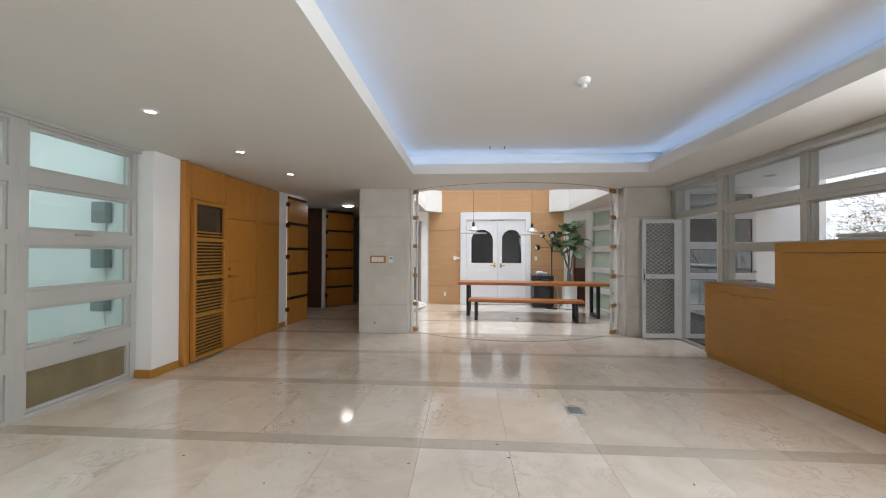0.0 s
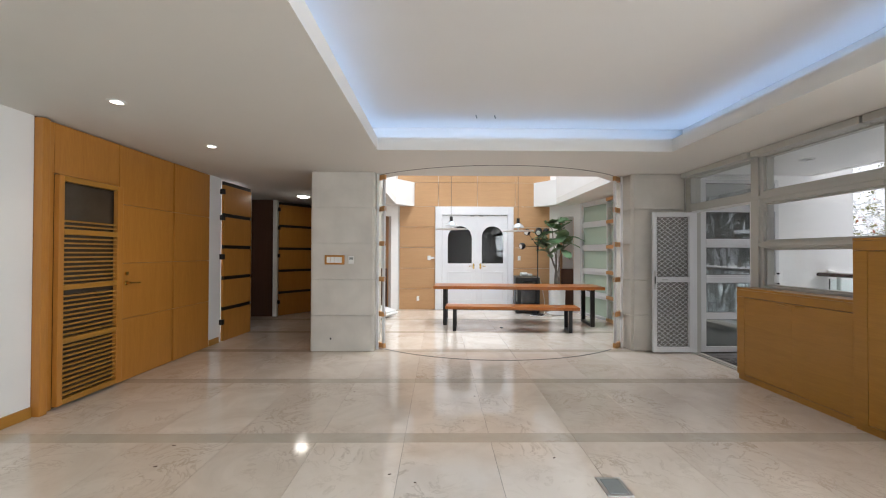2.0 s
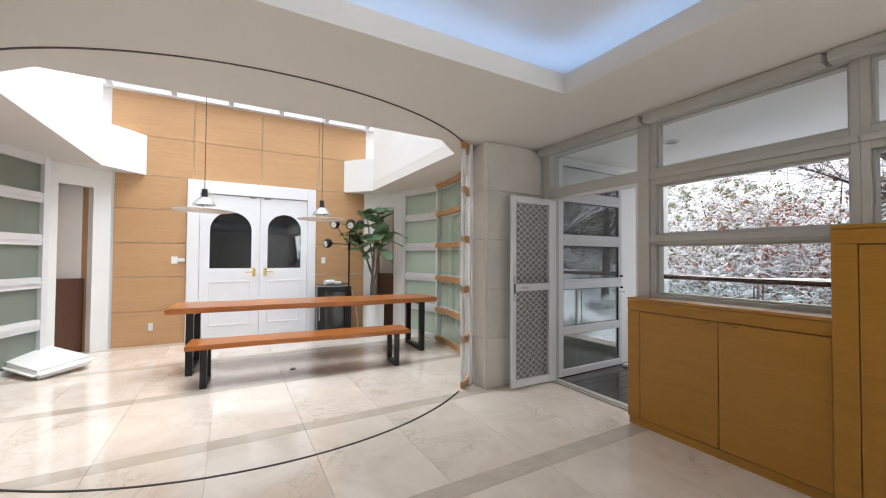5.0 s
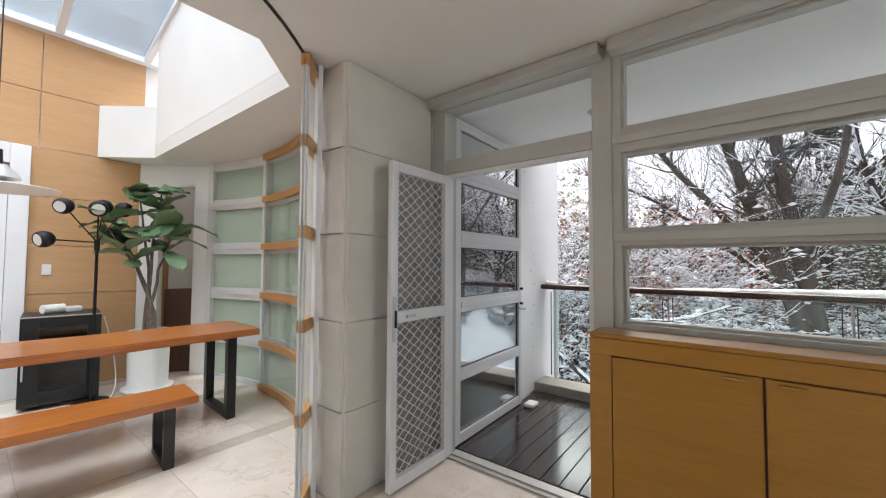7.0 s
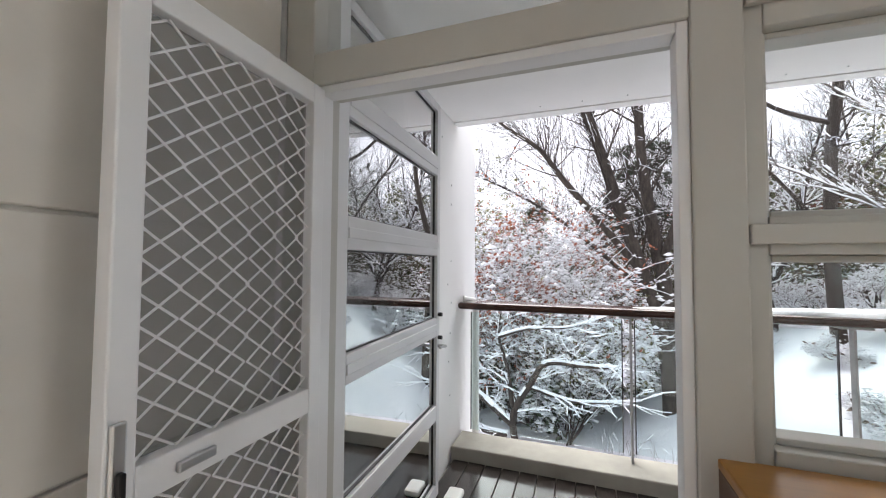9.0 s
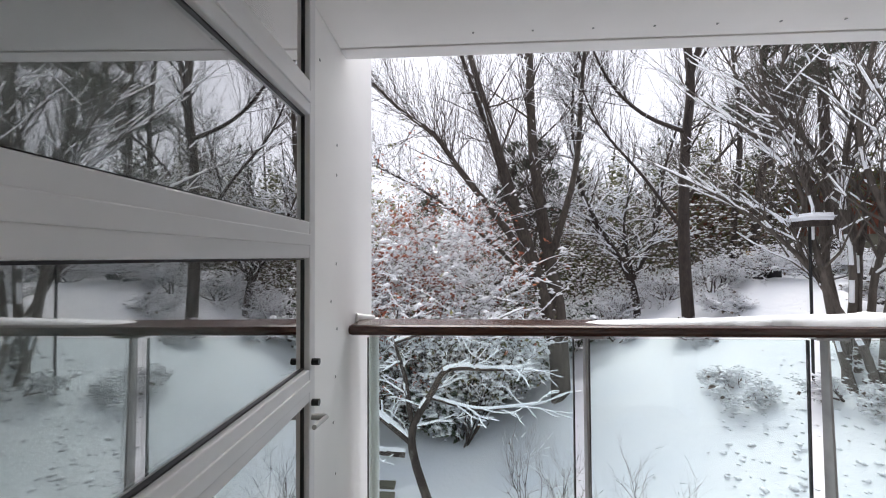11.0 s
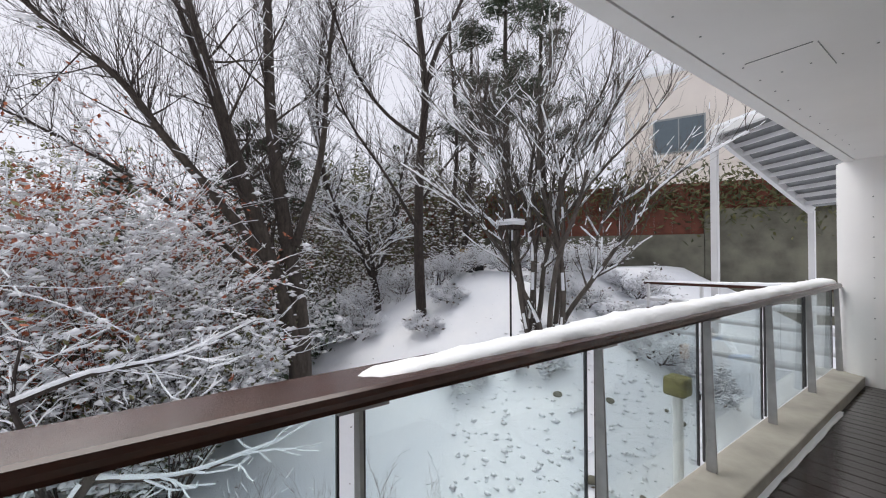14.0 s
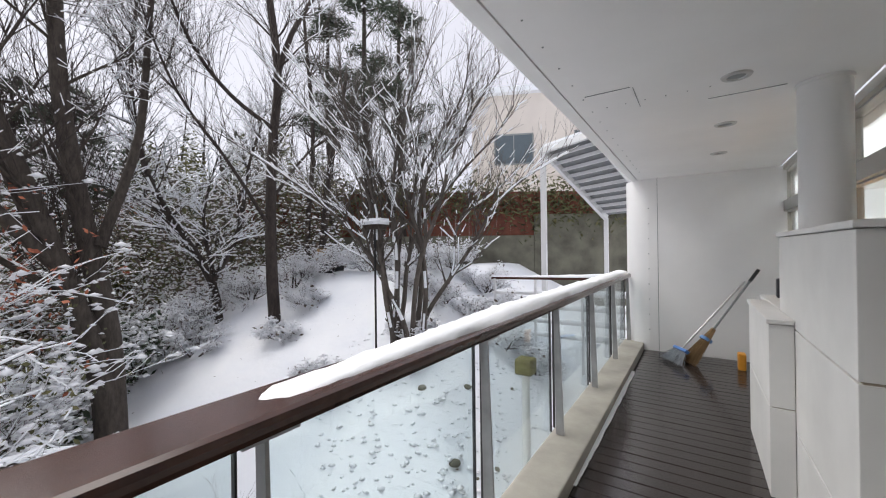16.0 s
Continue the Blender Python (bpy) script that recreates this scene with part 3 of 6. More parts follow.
# curved frosted windows
def curved_window(name, a0, a1, label):
    t = thing(name, label, "window", kind="structure")
    rows = [(0.06, 0.42), (0.55, 0.92), (1.05, 1.43), (1.56, 1.94), (2.06, 2.40)]
    edges = [0.0] + [v for r in rows for v in r] + [CEIL]
    for z0, z1 in zip(edges[::2], edges[1::2]):
        bm = bmesh.new(); arc_wall(bm, RCX, RCY, RR - 0.02, RR + 0.08, a0, a1, z0, z1)
        part("window_frame", bm, M_ALU_WHITE, t)
        zc = (z0 + z1) / 2
        if 0.2 < zc < 2.3:
            bm = bmesh.new(); arc_wall(bm, RCX, RCY, RR - 0.035, RR - 0.022, a0 + 1, a1 - 1, zc - 0.012, zc + 0.012)
            part("glazing_bead", bm, M_ALU_WHITE, t)
    for z0, z1 in rows:
        bm = bmesh.new(); arc_wall(bm, RCX, RCY, RR + 0.02, RR + 0.03, a0, a1, z0, z1)
        p = part("pane", bm, M_FROST, t)
    for a in (a0, (a0 + a1) / 2 - 0.8, a1 - 1.6):
        bm = bmesh.new(); arc_wall(bm, RCX, RCY, RR - 0.03, RR + 0.09, a, a + 1.6, 0, CEIL, 2)
        part("mullion", bm, M_ALU_WHITE, t)
    return t


curved_window("window_round_east", -18, 24.6, "white curved window with frosted green panes")
curved_window("window_round_west", 153.4, 198, "white curved window with frosted green panes")

# side wall behind the parked sliding leaves
for n, a0, a1 in (("wall_round_east", -44, -18), ("wall_round_west", 198, 224)):
    bm = bmesh.new(); arc_wall(bm, RCX, RCY, RR + 0.10, RR + 0.2, a0, a1, 0, CEIL)
    setting(n, bm, M_WHITE, "white curved wall behind the parked glass doors", "wall")

# sliding curved glass leaves with wooden rails
def glass_leaf(name, r, a0, a1, label):
    t = thing(name, label, "glass door", "curved sliding doors", kind="structure")
    bm = bmesh.new(); arc_wall(bm, RCX, RCY, r - 0.005, r + 0.005, a0, a1, 0.02, 2.47)
    p = part("pane", bm, M_GLASS, t)
    p.visible_shadow = False
    for z in (0.015, 0.46, 0.96, 1.47, 1.97, 2.42):
        bm = bmesh.new(); arc_wall(bm, RCX, RCY, r - 0.022, r + 0.022, a0, a1, z, z + 0.065)
        part("wood_rail", bm, M_WOOD_CLIP, t, "honey wooden rail")
    for a in (a0, a1 - 0.9):
        bm = bmesh.new(); arc_wall(bm, RCX, RCY, r - 0.012, r + 0.012, a, a + 0.9, 0.08, 2.42, 2)
        part("stile", bm, M_ALU_WHITE, t)
    return t


glass_leaf("glass_door", RR + 0.02, -49.9, -33, "curved glass door leaf with honey wooden rails")
glass_leaf("glass_door", RR - 0.06, -22, 3, "curved glass door leaf with honey wooden rails")
glass_leaf("glass_door", RR, 214, 231, "curved glass door leaf with honey wooden rails")
glass_leaf("glass_door", RR - 0.06, 177, 202, "curved glass door leaf with honey wooden rails")
for n, a0, a1 in (("door_track_floor", 231, 309), ("door_track_ceiling", 200, 340)):
    bm = bmesh.new()
    z0, z1 = (0.0005, 0.003) if n.endswith("floor") else (CEIL - 0.003, CEIL - 0.0005)
    arc_wall(bm, RCX, RCY, RR - 0.009, RR + 0.009, a0, a1, z0, z1, 48)
    setting(n, bm, M_BAND_BLACK, "thin dark curved door track", "track")
bm = boxes((2.955, 6.70, 0, 2.985, 6.735, CEIL), (-0.59, 6.60, 0, -0.56, 6.64, CEIL))
setting("trim_jamb", bm, M_ALU_WHITE, "white jamb beside the glass doors", "trim")

# light well above, with its skylight
t = thing("wall_light_shaft", "white walls of the skylight shaft", "wall", kind="structure")
W = WELL
for (ax, ay), (bx, by) in ((W[1], W[2]), (W[2], W[3]), (W[6], W[7]), (W[7], W[0]), (W[0], W[1])):
    d = Vector((bx - ax, by - ay, 0)).normalized()
    n = Vector((d.y, -d.x, 0)) * 0.08
    bm = bmesh.new(); prism(bm, [(ax, ay), (bx, by), (bx + n.x, by + n.y), (ax + n.x, ay + n.y)], CEIL + 0.142, 5.3)
    part("wall", bm, M_WHITE, t)
for q in ([(2.6, 10.38), (3.0, 9.9), (3.3, 9.9), (3.3, 10.38)], [(-0.3, 10.38), (-1.0, 10.38), (-1.0, 9.9), (-0.7, 9.9)]):
    bm = bmesh.new(); prism(bm, q, CEIL - 0.001, 3.08)
    part("corner_block", bm, M_WHITE, t)
sk = thing("skylight", "sloped skylight with white bars", "skylight", kind="structure")
sl = pose(0, 10.40, 3.76, -14, 0, 0)
for i in range(6):
    x = -0.72 + i * 0.745
    p = part("glazing_bar", boxes((x - 0.035, -4.2, -0.06, x + 0.035, 0, 0.03), bev=0.006), M_ALU_WHITE, sk)
    p.matrix_basis = sl
p = part("eaves_bar", boxes((-0.9, -0.07, -0.07, 3.2, 0.0, 0.02), bev=0.006), M_ALU_WHITE, sk); p.matrix_basis = sl
for i in range(5):
    x = -0.72 + i * 0.745
    p = part("pane", boxes((x + 0.03, -4.2, 0.0, x + 0.715, 0, 0.008)), M_GLASS_SKY, sk); p.matrix_basis = sl
    p.visible_shadow = False

# ---- dining furniture ----
tb = thing("dining_table", "long orange slab-wood table on black steel legs", "table", at=pose(1.81, 8.62, 0, 0, 0, -3.6))
bm = bmesh.new(); box(bm, -1.6, -0.34, 0.685, 1.6, 0.34, 0.745)
bmesh.ops.subdivide_edges(bm, edges=[e for e in bm.edges if abs(e.verts[0].co.x - e.verts[1].co.x) > 1], cuts=24)
for v in bm.verts:
    v.co.y += (0.018 if v.co.y > 0 else -0.012) * math.sin(v.co.x * 3.1 + (2 if v.co.y > 0 else 0)) + 0.008 * math.sin(v.co.x * 9)
bmesh.ops.bevel(bm, geom=[e for e in bm.edges if e.calc_face_angle(0) > 1], offset=0.008, segments=2, affect="EDGES")
part("tabletop", bm, M_SLAB, tb)
for x in (-1.38, 1.38):
    for y in (-0.27, 0.27):
        part("leg", boxes((x - 0.035, y - 0.035, 0, x + 0.035, y + 0.035, 0.685), bev=0.003), M_BLACK, tb)
    part("foot_bar", boxes((x - 0.035, -0.235, 0.0, x + 0.035, 0.235, 0.05), bev=0.003), M_BLACK, tb)
    part("top_bar", boxes((x - 0.035, -0.235, 0.65, x + 0.035, 0.235, 0.683), bev=0.003), M_BLACK, tb)
bn = thing("bench", "orange slab-wood bench on black steel legs", "bench", at=pose(1.585, 7.95, 0, 0, 0, -4.6))
bm = bmesh.new(); box(bm, -1.16, -0.19, 0.385, 1.16, 0.19, 0.435)
bmesh.ops.subdivide_edges(bm, edges=[e for e in bm.edges if abs(e.verts[0].co.x - e.verts[1].co.x) > 1], cuts=20)
for v in bm.verts:
    v.co.y += (0.012 if v.co.y > 0 else -0.01) * math.sin(v.co.x * 3.7 + (1 if v.co.y > 0 else 0))
bmesh.ops.bevel(bm, geom=[e for e in bm.edges if e.calc_face_angle(0) > 1], offset=0.006, segments=2, affect="EDGES")
part("seat", bm, M_SLAB, bn)
part("stretcher", boxes((-1.0, -0.03, 0.355, 1.0, 0.03, 0.383), bev=0.003), M_BLACK, bn)
for x in (-1.0, 1.0):
    for y in (-0.15, 0.15):
        part("leg", boxes((x - 0.03, y - 0.025, 0, x + 0.03, y + 0.025, 0.383), bev=0.003), M_BLACK, bn)
    part("foot_bar", boxes((x - 0.03, -0.125, 0.0, x + 0.03, 0.125, 0.04), bev=0.003), M_BLACK, bn)


def pendant(x, y, z, top):
    t = thing("pendant_lamp", "steel dome pendant with a thin white disc", "pendant lamp", "pendants over the table", at=(x, y, z))
    part("cord", cyl((0, 0, 0.2), (0, 0, top - z), 0.004, seg=8), M_BLACK_PLASTIC, t)
    part("holder", cyl((0, 0, 0.13), (0, 0, 0.235), 0.032, 0.028, 20), M_BLACK_PLASTIC, t, "black lamp holder")
    bm = bmesh.new(); lathe(bm, [(0.03, 0.145), (0.05, 0.135), (0.085, 0.105), (0.108, 0.07), (0.115, 0.055), (0.112, 0.055), (0.08, 0.1), (0.03, 0.14)])
    part("dome", bm, M_STEEL, t, "brushed steel dome", smooth=True)
    bm = bmesh.new(); lathe(bm, [(0.02, 0.012), (0.30, -0.002), (0.302, -0.008), (0.02, 0.002)])
    part("disc", bm, M_PLASTIC, t, "thin white reflector disc", smooth=True)
    part("stem", cyl((0, 0, 0.0), (0, 0, 0.08), 0.012), M_STEEL, t)
    return t


pendant(0.53, 8.42, 1.83, 4.42)
pendant(1.81, 8.42, 1.80, 4.42)

# ---- east window wall ----
EROWS = [(1.03, 1.43, M_GLASS), (1.51, 1.92, M_GLASS), (2.05, 2.43, M_GLASS)]
bm = boxes((3.80, SOUTH, -0.2, 3.95, 5.30, 0.94))
setting("wall_east", bm, M_WHITE, "low white wall under the windows", "wall")
for i, (ya, yb) in enumerate(((4.10, 5.30), (2.93, 4.10), (1.76, 2.93), (0.59, 1.76), (-0.58, 0.59), (-1.75, -0.58), (-2.92, -1.75), (-4.2, -2.92))):
    w = pane_window("window_%d" % (i + 11), 3.87, ya, yb, EROWS, M_ALU_GREY, M_GLASS, "warm grey aluminium window of three stacked panes", bottom=0.94, depth=0.12, bar=0.04, inner=0.015)
    for z in (1.452, 1.965):
        part("transom_bar", boxes((3.788, ya + 0.003, z, 3.8045, yb - 0.003, z + 0.042), bev=0.003), M_ALU_GREY, w)
bm = boxes((3.70, SOUTH, 2.43, 3.80, 4.2, 2.498), (3.70, 4.22, 2.43, 3.80, 5.30, 2.498), (3.70, 5.34, 2.43, 3.80, 6.5, 2.498), bev=0.01)
setting("trim_blind_rail", bm, M_ALU_GREY, "grey roller blind casings under the ceiling", "blind casing")
db = thing("door_frame", "warm grey aluminium balcony door frame with a transom", "door frame", kind="structure")
part("jamb", boxes((3.79, 5.30, 0, 3.93, 5.40, CEIL), bev=0.004), M_ALU_GREY, db)
part("jamb", boxes((3.79, 6.41, 0, 3.93, 6.52, CEIL), bev=0.004), M_ALU_GREY, db)
part("head", boxes((3.79, 5.40, 1.96, 3.93, 6.41, 2.06), bev=0.004), M_ALU_GREY, db)
part("head", boxes((3.79, 5.40, 2.42, 3.93, 6.41, CEIL), bev=0.004), M_ALU_GREY, db)
p = part("pane", boxes((3.855, 5.40, 2.06, 3.865, 6.41, 2.42)), M_GLASS, db); p.visible_shadow = False
part("threshold", boxes((3.80, 5.40, -0.02, 3.94, 6.41, 0.004), (3.80, 5.40, 0.004, 3.815, 6.41, 0.014), (3.85, 5.40, 0.004, 3.865, 6.41, 0.014), bev=0.002), M_ALU_GREY, db, "ribbed metal threshold")
part("inner_frame", boxes((3.80, 5.40, 0.012, 3.86, 5.425, 1.96), (3.80, 6.385, 0.012, 3.86, 6.41, 1.96), (3.80, 5.425, 1.935, 3.86, 6.385, 1.96), bev=0.003), M_ALU_WHITE, db)

# balcony glass door, open outwards
gd = thing("door_6", "white aluminium balcony door with four panes, open", "door", kind="structure", at=pose(3.94, 6.455, 0.008, 0, 0, 1.4))
LW, LH = 1.12, 2.40
part("stile", boxes((0, -0.03, 0, 0.075, 0.03, LH), bev=0.004), M_ALU_WHITE, gd)
part("stile", boxes((LW - 0.05, -0.03, 0, LW, 0.03, LH), bev=0.004), M_ALU_WHITE, gd)
zz = [(0.075, 0.455), (0.545, 0.96), (1.07, 1.45), (1.575, 1.945), (2.065, 2.35)]
ed = [0.0] + [v for r in zz for v in r] + [LH]
for z0, z1 in zip(ed[::2], ed[1::2]):
    part("rail", boxes((0.075, -0.03, z0, LW - 0.05, 0.03, z1), bev=0.004), M_ALU_WHITE, gd)
    if z1 - z0 > 0.1:
        part("rail_bead", boxes((0.078, -0.036, (z0 + z1) / 2 - 0.02, LW - 0.053, 0.036, (z0 + z1) / 2 + 0.02), bev=0.003), M_ALU_WHITE, gd)
for z0, z1 in zz:
    p = part("pane", boxes((0.075, -0.006, z0, LW - 0.05, 0.006, z1)), M_GLASS_DOOR, gd); p.visible_shadow = False
    part("gasket", boxes((0.075, -0.012, z1 - 0.006, LW - 0.05, 0.012, z1 - 0.001), (LW - 0.056, -0.012, z0, LW - 0.051, 0.012, z1), (0.076, -0.012, z0, 0.081, 0.012, z1), (0.075, -0.012, z0 + 0.001, LW - 0.05, 0.012, z0 + 0.006)), M_BLACK_PLASTIC, gd, "black rubber gasket")
for z in (0.95, 1.09):
    k = part("door_lock", cyl((LW - 0.025, -0.03, z), (LW - 0.025, -0.055, z), 0.012), M_BLACK, gd)
h = part("door_handle", cyl((LW - 0.025, -0.03, 0.90), (LW - 0.025, -0.08, 0.90), 0.011), M_STEEL, gd, "steel lever handle")
part("lever", cyl((LW - 0.025, -0.08, 0.90), (LW - 0.14, -0.08, 0.915), 0.008), M_STEEL, h)

# mesh screen door, open inwards
sd = thing("screen_door", "white aluminium security screen door with diamond mesh, open", "screen door", at=pose(3.79, 6.385, 0.02, 0, 0, 180))
SW, SH = 0.55, 1.92
for a in (0, SW - 0.05):
    part("stile", boxes((a, -0.02, 0, a + 0.05, 0.02, SH), bev=0.004), M_ALU_WHITE, sd)
for z0, z1 in ((0, 0.07), (0.96, 1.03), (SH - 0.06, SH)):
    part("rail", boxes((0.05, -0.02, z0, SW - 0.05, 0.02, z1), bev=0.004), M_ALU_WHITE, sd)


m_, nt_, b_ = mat("fly_gauze")
b_.inputs["Base Color"].default_value = (0.30, 0.30, 0.31, 1)
b_.inputs["Roughness"].default_value = 0.6
b_.inputs["Alpha"].default_value = 0.35
M_GAUZE = m_


def diamond_mesh(z0, z1):
    bm = bmesh.new()
    w, hgt, n = SW - 0.1, z1 - z0, 9
    cw = w / 5.5
    ch = cw * 1.5
    nz = int(hgt / ch) + 1
    for k in range(7):
        for sgn in (1, -1):
            pts = []
            for j in range(nz * 4 + 1):
                z = z0 + j * ch / 4
                if z > z1:
                    break
                ph = (j % 4) / 4
                tri = 4 * abs(ph - 0.5) - 1
                x = 0.05 + k * cw + sgn * tri * cw / 2
                pts.append((min(max(x, 0.05), SW - 0.05), 0.004 * sgn, z))
            for a, b in zip(pts, pts[1:]):
                if abs(a[0] - b[0]) > 1e-4:
                    tube(bm, a, b, 0.0027, seg=5, caps=False)
    return bm


part("diamond_mesh", diamond_mesh(0.07, 0.96), M_ALU_WHITE, sd, "diamond wire mesh")
part("diamond_mesh", diamond_mesh(1.03, SH - 0.06), M_ALU_WHITE, sd, "diamond wire mesh")
part("fly_screen", boxes((0.05, -0.012, 0.07, SW - 0.05, -0.010, 0.96), (0.05, -0.012, 1.03, SW - 0.05, -0.010, SH - 0.06)), M_GAUZE, sd, "grey fly gauze")
lk = part("latch_plate", boxes((SW - 0.03, 0.02, 0.86, SW - 0.005, 0.03, 1.12), bev=0.004), M_STEEL, sd)
part("latch", boxes((SW - 0.022, 0.03, 0.94, SW - 0.012, 0.045, 1.04), bev=0.003), M_BLACK, lk)
part("mid_latch", boxes((SW - 0.2, 0.02, 0.985, SW - 0.12, 0.032, 1.005), bev=0.003), M_STEEL, sd)
for z in (0.15, 0.95, 1.75):
    part("hinge", cyl((0.0, 0.0, z - 0.05), (0.0, 0.0, z + 0.05), 0.012), M_ALU_WHITE, sd)

# cabinets under the windows
def low_cabinet(x, ya, yb, top, doors, label):
    t = thing("cabinet", label, "cabinet", "cabinets under the windows")
    part("body", boxes((x + 0.012, ya, 0.06, 3.79, yb, top - 0.02), bev=0.002), M_WOOD_DARK, t)
    part("top", boxes((x - 0.012, ya, top - 0.022, 3.797, yb, top), bev=0.004), M_WOOD_H, t)
    part("plinth", boxes((x + 0.012, ya, 0, 3.79, yb, 0.058)), M_WOOD_H, t)
    part("face_frame", boxes((x - 0.008, ya, top - 0.10, x + 0.012, yb, top - 0.024), (x - 0.008, yb - 0.10, 0.06, x + 0.012, yb, top - 0.102), bev=0.002), M_WOOD_H, t)
    w = (yb - 0.10 - ya) / doors
    for i in range(doors):
        a = ya + i * w
        d = part("door", boxes((x - 0.010, a + 0.004, 0.07, x + 0.012, a + w - 0.004, top - 0.106), bev=0.003), M_WOOD_H, t)
        hy = a + (0.05 if i % 2 else w - 0.12) if doors > 1 else a + w / 2 - 0.04
        part("handle", boxes((x - 0.030, hy, top - 0.125, x - 0.008, hy + 0.08, top - 0.118), bev=0.003), M_BRASS, d, "thin brass tab pull")
        if doors > 1 and i == 1:    # stands slightly ajar
            hinge = Vector((x, a + w, 0))
            turn = Matrix.Translation(hinge) @ Matrix.Rotation(radians(0.9), 4, "Z") @ Matrix.Translation(-hinge)
            d.matrix_local = turn @ d.matrix_local
    return t


low_cabinet(3.61, 4.165, 5.365, 1.005, 2, "honey maple cabinet with two doors")
low_cabinet(3.585, 3.03, 4.163, 1.50, 1, "tall honey maple cabinet with one flap door")
low_cabinet(3.585, 1.89, 3.028, 1.50, 1, "tall honey maple cabinet with one flap door")
low_cabinet(3.585, 0.75, 1.888, 1.50, 1, "tall honey maple cabinet with one flap door")

# ---- balcony ----
DECK = 0.0
bm = boxes((3.955, -0.6, -0.4, 5.50, 6.52, -0.03))
setting("balcony_slab", bm, M_CONCRETE, "concrete balcony slab under the deck", "balcony")
bm = boxes((5.50, -0.6, -0.4, 5.78, 6.52, 0.09), bev=0.01)
setting("balcony_kerb", bm, M_CONCRETE, "stained concrete kerb under the railing", "kerb")
bm = boxes((3.80, 6.53, -3.3, 6.20, 6.80, 2.9))
setting("wall_balcony_side", bm, M_WHITE_OUT, "white painted balcony side wall with screw holes", "wall")
bm = boxes((3.955, -0.6, 2.49, 5.55, 6.525, 2.63))
setting("ceiling_balcony", bm, M_WHITE_OUT, "white balcony soffit board", "ceiling")
bm = boxes((5.556, -0.9, 2.484, 5.645, 6.525, 2.80))
setting("trim_soffit", bm, M_WHITE_OUT, "white soffit edge strip", "trim")
bm = bmesh.new(); prism(bm, [(3.9, -0.44), (5.42, -0.44)] + arc(5.42, -0.77, 0.33, 90, 0, 8) + [(5.75, -1.2), (3.9, -1.2)], -3.0, 2.488)
setting("wall_balcony_end", bm, M_WHITE_OUT, "white end wall with a rounded corner", "wall", smooth=True)

# railing
rl = thing("railing", "brown handrail on tapered steel posts with glass panels, snowy", "railing")
bm = bmesh.new(); box(bm, 5.645, -0.35, 1.06, 5.868, 6.52, 1.114, bev=0.02)
part("handrail", bm, M_RAIL, rl, "glossy brown handrail")
for i in range(6):
    y = 5.306 - i * 1.165
    bm = bmesh.new(); prism(bm, [(5.675, y - 0.006), (5.735, y - 0.006), (5.735, y + 0.006), (5.675, y + 0.006)], 0.09, 1.045)
    for v in bm.verts:
        if v.co.z > 1 and v.co.x < 5.7:
            v.co.x += 0.02
        if v.co.z > 1:
            v.co.x += 0.01
    po = part("post", bm, M_GALV, rl, "tapered galvanised steel post")
    part("post_plate", boxes((5.675, y - 0.075, 1.045, 5.775, y + 0.075, 1.058), bev=0.003), M_GALV, po)
ys = [6.47] + [5.306 - i * 1.165 for i in range(6)]
for a, b in zip(ys, ys[1:]):
    for yy in (b + 0.05, a - 0.03):
        part("glass_edge", boxes((5.752, yy - 0.003, 0.12, 5.768, yy + 0.003, 1.03)), M_BLACK_PLASTIC, rl, "dark glass edge strip")
    p = part("glass_panel", boxes((5.755, b + 0.05, 0.12, 5.765, a - 0.03, 1.03)), M_GLASS_RAIL, rl, "clear glass panel"); p.visible_shadow = False

# ---- balcony things ----
dk = thing("deck", "dark wet composite deck boards", "decking", kind="structure")
bw = 0.118
base_me = mesh_of(boxes((0, 0, -0.03, 1.535, bw - 0.006, 0.0), bev=0.002), M_DECK)
for i in range(58):
    o = new("deck_board", base_me)
    o.parent = dk
    o.matrix_basis = pose(3.96, -0.42 + i * 0.1194, 0.0007 * (i % 3))

bl = thing("parapet", "tall white stone clad parapet with joints", "parapet", kind="structure")
part("core", boxes((3.97, 2.41, 0, 4.355, 3.90, 1.54)), M_GROUT, bl)
for z0, z1 in ((0.0, 0.404), (0.414, 0.996), (1.006, 1.545)):
    part("stone_slab", boxes((3.962, 2.40, z0, 4.37, 3.907, z1), bev=0.003), M_STONE_WHITE, bl)
part("cap", boxes((3.958, 2.385, 1.549, 4.382, 3.925, 1.578), bev=0.004), M_STONE_WHITE, bl)
lb = thing("parapet", "low white stone clad parapet step", "parapet", kind="structure")
part("core", boxes((4.375, 1.88, 0, 4.475, 2.87, 1.02)), M_GROUT, lb)
for z0, z1 in ((0.0, 0.53), (0.536, 1.024)):
    part("stone_slab", boxes((4.373, 1.865, z0, 4.488, 2.88, z1), bev=0.003), M_STONE_WHITE, lb)
part("cap", boxes((3.96, 1.40, 1.028, 4.371, 2.38, 1.056), (4.373, 1.85, 1.028, 4.50, 2.895, 1.056), bev=0.004), M_STONE_WHITE, lb)
part("back", boxes((3.96, 1.42, 0, 4.371, 2.37, 1.024), bev=0.003), M_STONE_WHITE, lb)

bm = bmesh.new(); lathe(bm, [(0.125, 0.0), (0.125, 2.47), (0.132, 2.47), (0.132, 2.489)], (4.18, 2.62, 0), 40)
setting("column", bm, M_WHITE, "round white painted column", "column", smooth=True)

